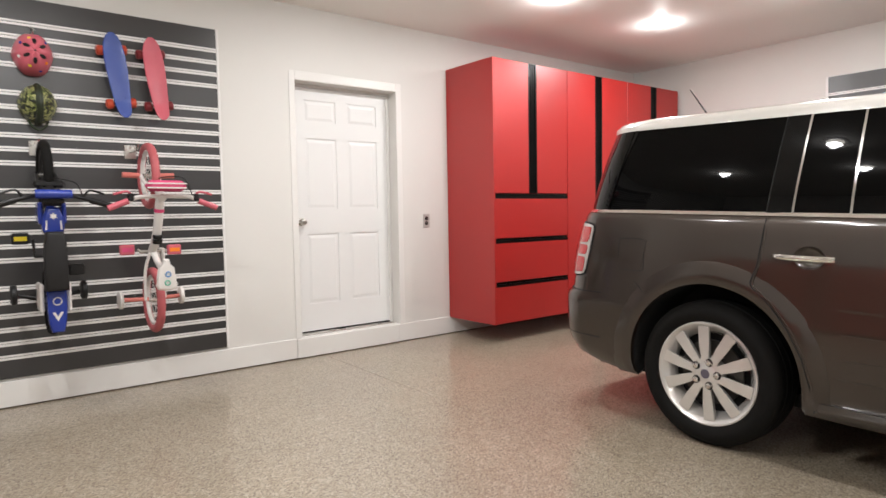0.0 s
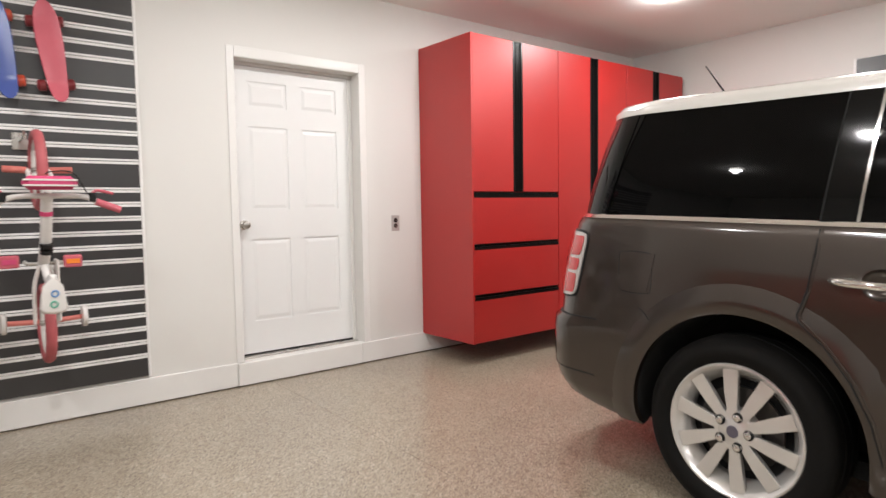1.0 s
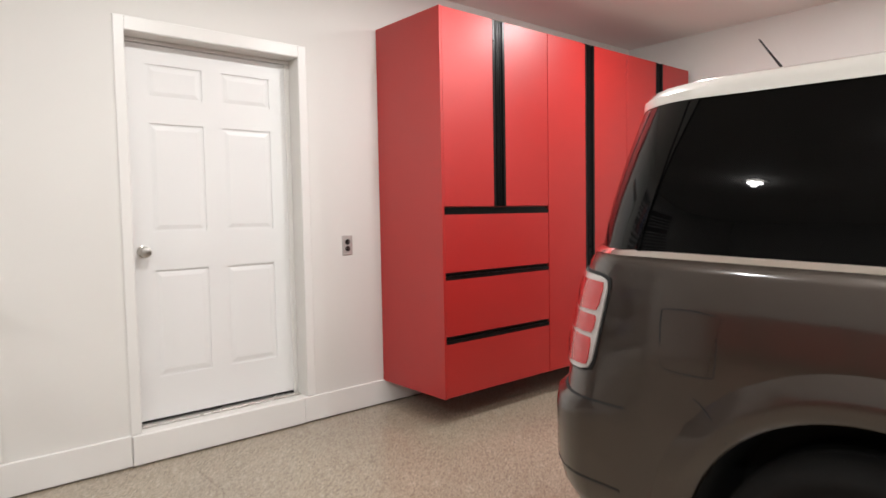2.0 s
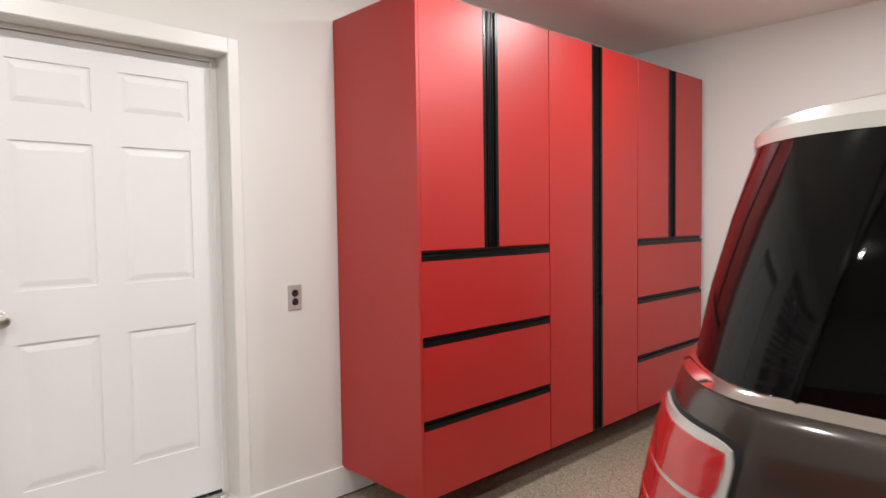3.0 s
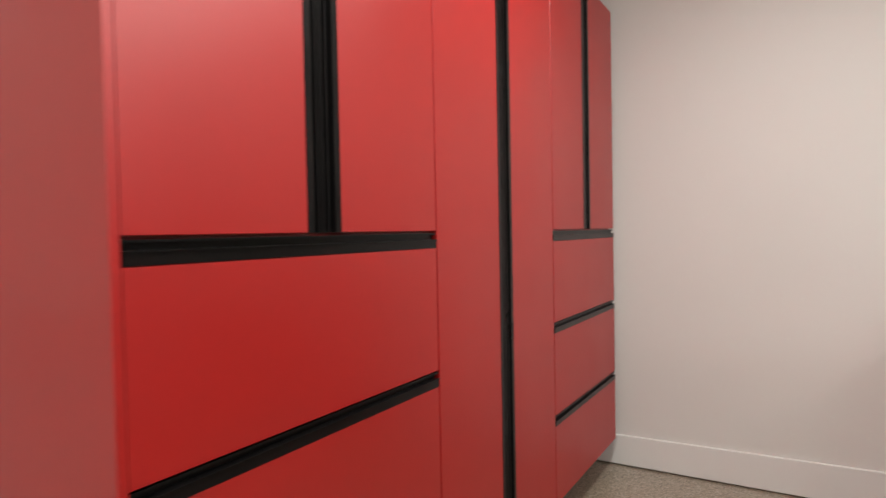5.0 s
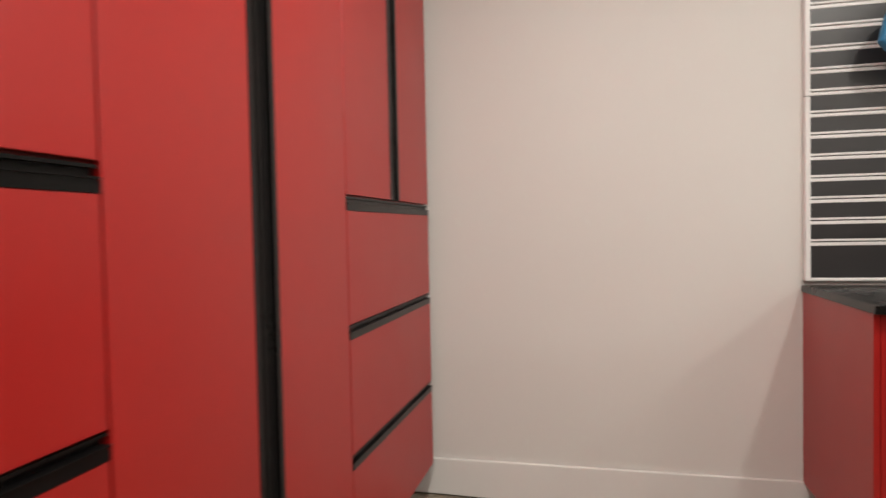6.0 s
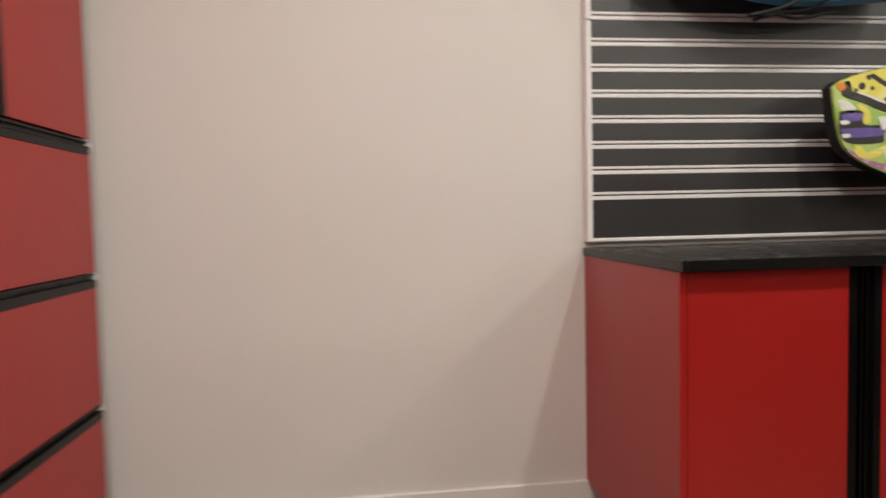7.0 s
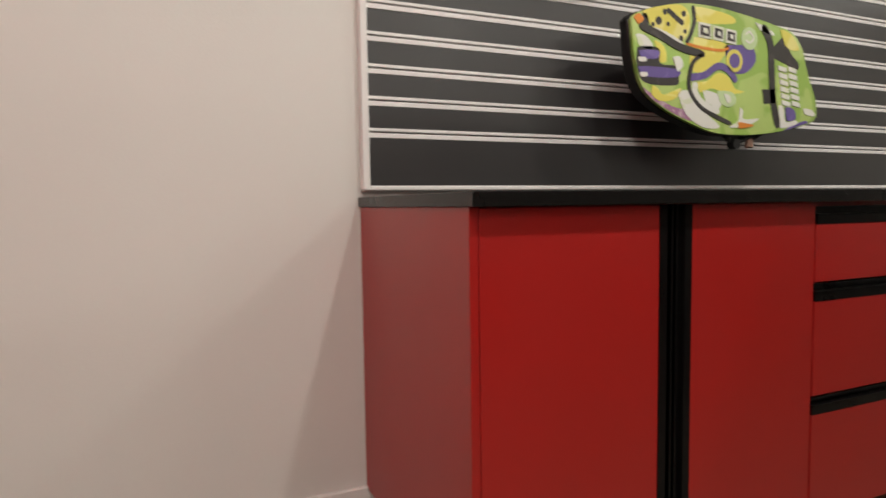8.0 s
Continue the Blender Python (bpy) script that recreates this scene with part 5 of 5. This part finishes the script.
    printed(white, "white sweep print", [(0.280, -0.082), (0.238, -0.070), (0.190, -0.118), (0.118, -0.166), (0.180, -0.170), (0.236, -0.146), (0.262, -0.118)], 2)
    # middle: block mark, orange line, purple eye, pale swirl in a dark arc
    printed(yellow, "yellow print", [(0.228, 0.164), (0.085, 0.156), (0.072, 0.132), (0.226, 0.124)], 1)
    printed(yellow, "yellow print", [(0.222, 0.080), (0.090, 0.070), (0.112, 0.030), (0.165, -0.012), (0.226, -0.014), (0.236, 0.024)], 1)
    stroke(ink, "dark outline print", [(0.228, 0.166), (0.222, 0.124), (0.236, 0.084), (0.250, 0.062)], 0.011, 3)
    stroke(orange, "orange line print", [(0.250, 0.060), (0.200, 0.054), (0.120, 0.052), (0.085, 0.062)], 0.008, 2)
    for u0, u1, v0, v1 in ((0.206, 0.158, 0.082, 0.124), (0.150, 0.108, 0.080, 0.120), (0.100, 0.058, 0.076, 0.116)):
        printed(white, "pale block print", [(u0, v1), (u1, v1 - 0.003), (u1, v0 - 0.003), (u0, v0)], 3, 0)
        printed(ink, "dark block print", [(u0 - 0.006, v1 - 0.007), (u1 + 0.006, v1 - 0.010), (u1 + 0.006, v0 + 0.004), (u0 - 0.006, v0 + 0.007)], 4, 0)
        printed(white, "pale block print", [(u0 - 0.016, v1 - 0.015), (u1 + 0.014, v1 - 0.017), (u1 + 0.014, v0 + 0.011), (u0 - 0.016, v0 + 0.014)], 5, 0)
    printed(purple, "purple print", [(0.104, 0.062), (0.060, 0.072), (-0.006, 0.076), (-0.026, 0.034), (0.020, -0.006), (0.082, 0.000)], 1)
    disc(yellow, "yellow ring print", 0.063, 0.027, 0.033, 2)
    disc(purple, "purple dot print", 0.063, 0.027, 0.021, 3)
    disc(pale, "pale round print", 0.004, 0.096, 0.033, 3)
    stroke(white, "white curl print", [(0.022, 0.104), (0.006, 0.116), (-0.012, 0.098), (0.004, 0.084), (0.020, 0.090)], 0.006, 4)
    stroke(purple, "purple wave print", [(0.240, -0.034), (0.180, -0.022), (0.130, 0.006), (0.090, 0.000), (0.052, -0.032)], 0.020, 2)
    printed(yellow, "pale yellow print", [(0.212, -0.048), (0.168, -0.036), (0.128, -0.012), (0.086, -0.020), (0.058, -0.052), (0.020, -0.060), (0.080, -0.070), (0.150, -0.058), (0.196, -0.072)], 1)
    stroke(white, "white arc print", [(0.214, -0.044), (0.214, -0.074), (0.180, -0.106), (0.120, -0.124)], 0.020, 2)
    printed(white, "white swirl print", [(0.186, -0.066), (0.130, -0.072), (0.110, -0.096), (0.128, -0.118), (0.150, -0.104), (0.172, -0.100)], 1)
    printed(pale, "pale swirl print", [(0.130, -0.066), (0.070, -0.064), (0.054, -0.092), (0.084, -0.108), (0.118, -0.094)], 2)
    printed(white, "pale oval print", [(0.104, -0.072), (0.082, -0.074), (0.074, -0.092), (0.090, -0.096)], 3)
    stroke(ink, "dark arc print", [(0.190, 0.036), (0.228, 0.004), (0.238, -0.062), (0.196, -0.112), (0.130, -0.138), (0.072, -0.156)], 0.012, 3)
    printed(white, "white flame print", [(0.036, -0.108), (0.024, -0.116), (0.020, -0.140), (-0.044, -0.136), (0.010, -0.160), (0.078, -0.166), (0.040, -0.144)], 2)
    printed(orange, "orange flame print", [(0.044, -0.150), (0.010, -0.152), (-0.020, -0.158), (0.040, -0.168)], 3)
    # tail: a dark band, block writing, purple and yellow ends
    stroke(ink, "dark band print", [(-0.052, 0.140), (-0.086, 0.088), (-0.094, 0.010), (-0.104, -0.080), (-0.128, -0.160)], 0.026, 2)
    printed(ink, "dark block print", [(-0.056, -0.048), (-0.110, -0.044), (-0.116, -0.086), (-0.064, -0.090)], 2, 0)
    printed(ink, "dark band print", [(-0.098, 0.076), (-0.150, 0.116), (-0.176, 0.070), (-0.214, 0.040), (-0.206, 0.020), (-0.150, 0.036), (-0.104, 0.050)], 1)
    printed(yellow, "yellow tail print", [(-0.128, 0.134), (-0.180, 0.124), (-0.214, 0.084), (-0.180, 0.078), (-0.150, 0.092)], 2)
    printed(white, "white chip print", [(-0.020, 0.146), (-0.090, 0.128), (-0.098, 0.114), (-0.040, 0.126)], 2)
    for k in range(6):
        v0, u0 = 0.028 - 0.0205 * k, -0.122 - 0.004 * k
        for j in range(2):
            u1 = u0 - 0.044 * j
            printed(white, "pale block print", [(u1, v0), (u1 - 0.036, v0 - 0.006), (u1 - 0.037, v0 - 0.020), (u1 - 0.001, v0 - 0.014)], 3, 0)
    printed(white, "white frame print", [(-0.128, -0.096), (-0.150, -0.098), (-0.160, -0.140), (-0.206, -0.134), (-0.210, -0.146), (-0.150, -0.160), (-0.134, -0.150)], 2)
    printed(purple, "purple tail print", [(-0.158, -0.098), (-0.196, -0.102), (-0.204, -0.130), (-0.164, -0.136)], 3)
    printed(purple, "purple tail print", [(-0.206, -0.146), (-0.250, -0.134), (-0.256, -0.142), (-0.150, -0.168)], 1)
    printed(white, "white tail print", [(-0.240, -0.096), (-0.282, -0.100), (-0.292, -0.118), (-0.246, -0.112)], 2)
    leash = bend([(0.03, 0.02, -0.155), (0.02, 0.06, -0.200), (0.03, 0.0, -0.195), (0.02, -0.05, -0.190), (0.02, -0.13, -0.150)], 6)
    part("leash", tube(bmesh.new(), leash, 0.007, 8), M_BLACKPL, o, "black leash cord", True)
    part("leash", tube(bmesh.new(), bend([(0.03, 0.10, -0.17), (0.02, 0.02, -0.205), (0.015, -0.09, -0.155)], 6), 0.006, 8), M_BLACKPL, o, "", True)
    part("leash_tag", boxes((0.015, 0.028, -0.045, -0.018, -0.222, -0.190), bevel=0.003), plain("tan_tag", (0.22, 0.13, 0.09), 0.6), o, "tan leash tag")
    part("leash_swivel", lathe(bmesh.new(), [(-0.012, 0.0), (-0.012, 0.015), (0.012, 0.015), (0.012, 0.0)], (0.02, 0.035, -0.212), "X", 16), M_BLACKPL, o, "", True)
    for y0 in (0.18, -0.20):
        part("hook", tube(bmesh.new(), bend([(0.189, y0, -0.075), (0.12, y0, -0.09), (0.075, y0, -0.085), (0.066, y0, -0.06)], 5), 0.005, 8), M_STEEL, o, "steel slat hook", True)


def white_board():
    o = thing("bodyboard", (6.79, -2.745, 1.862), "white bodyboard with a blue rail and a black leash, hung flat", "bodyboard", "hung bodyboards")
    shape = smooth_outline([(0.48, -0.085), (0.40, -0.145), (0.27, -0.195), (0.10, -0.222), (-0.15, -0.215), (-0.38, -0.17), (-0.41, 0.0), (-0.38, 0.17), (-0.15, 0.20), (0.15, 0.19), (0.36, 0.10), (0.46, 0.0)])
    core = bmesh.new()
    slab(core, shape, "X", 0.012, 0.060, 0.012)
    part("core", core, M_TEAL, o, "blue foam rail", True)
    skin = bmesh.new()
    slab(skin, shrink(shape, 0.975), "X", 0.0, 0.0125, 0.006)
    part("deck_skin", skin, M_FOAM, o, "plain white deck skin", True)
    part("leash", tube(bmesh.new(), bend([(-0.006, 0.02, -0.15), (-0.012, 0.06, -0.21), (0.01, 0.13, -0.245), (0.03, 0.22, -0.262), (0.04, 0.12, -0.248), (0.03, 0.02, -0.240), (0.0, -0.03, -0.20), (-0.008, -0.02, -0.15)], 7), 0.0055, 8), M_BLACKPL, o, "black leash cord", True)
    part("leash", tube(bmesh.new(), bend([(0.04, 0.20, -0.272), (0.04, 0.13, -0.255), (0.04, 0.05, -0.265), (0.04, -0.10, -0.235)], 7), 0.0055, 8), M_BLACKPL, o, "", True)
    for y0 in (0.22, -0.22):
        part("hook", tube(bmesh.new(), bend([(0.189, y0, -0.135), (0.12, y0, -0.15), (0.075, y0, -0.145), (0.066, y0, -0.115)], 5), 0.005, 8), M_STEEL, o, "steel slat hook", True)


printed_board()
white_board()
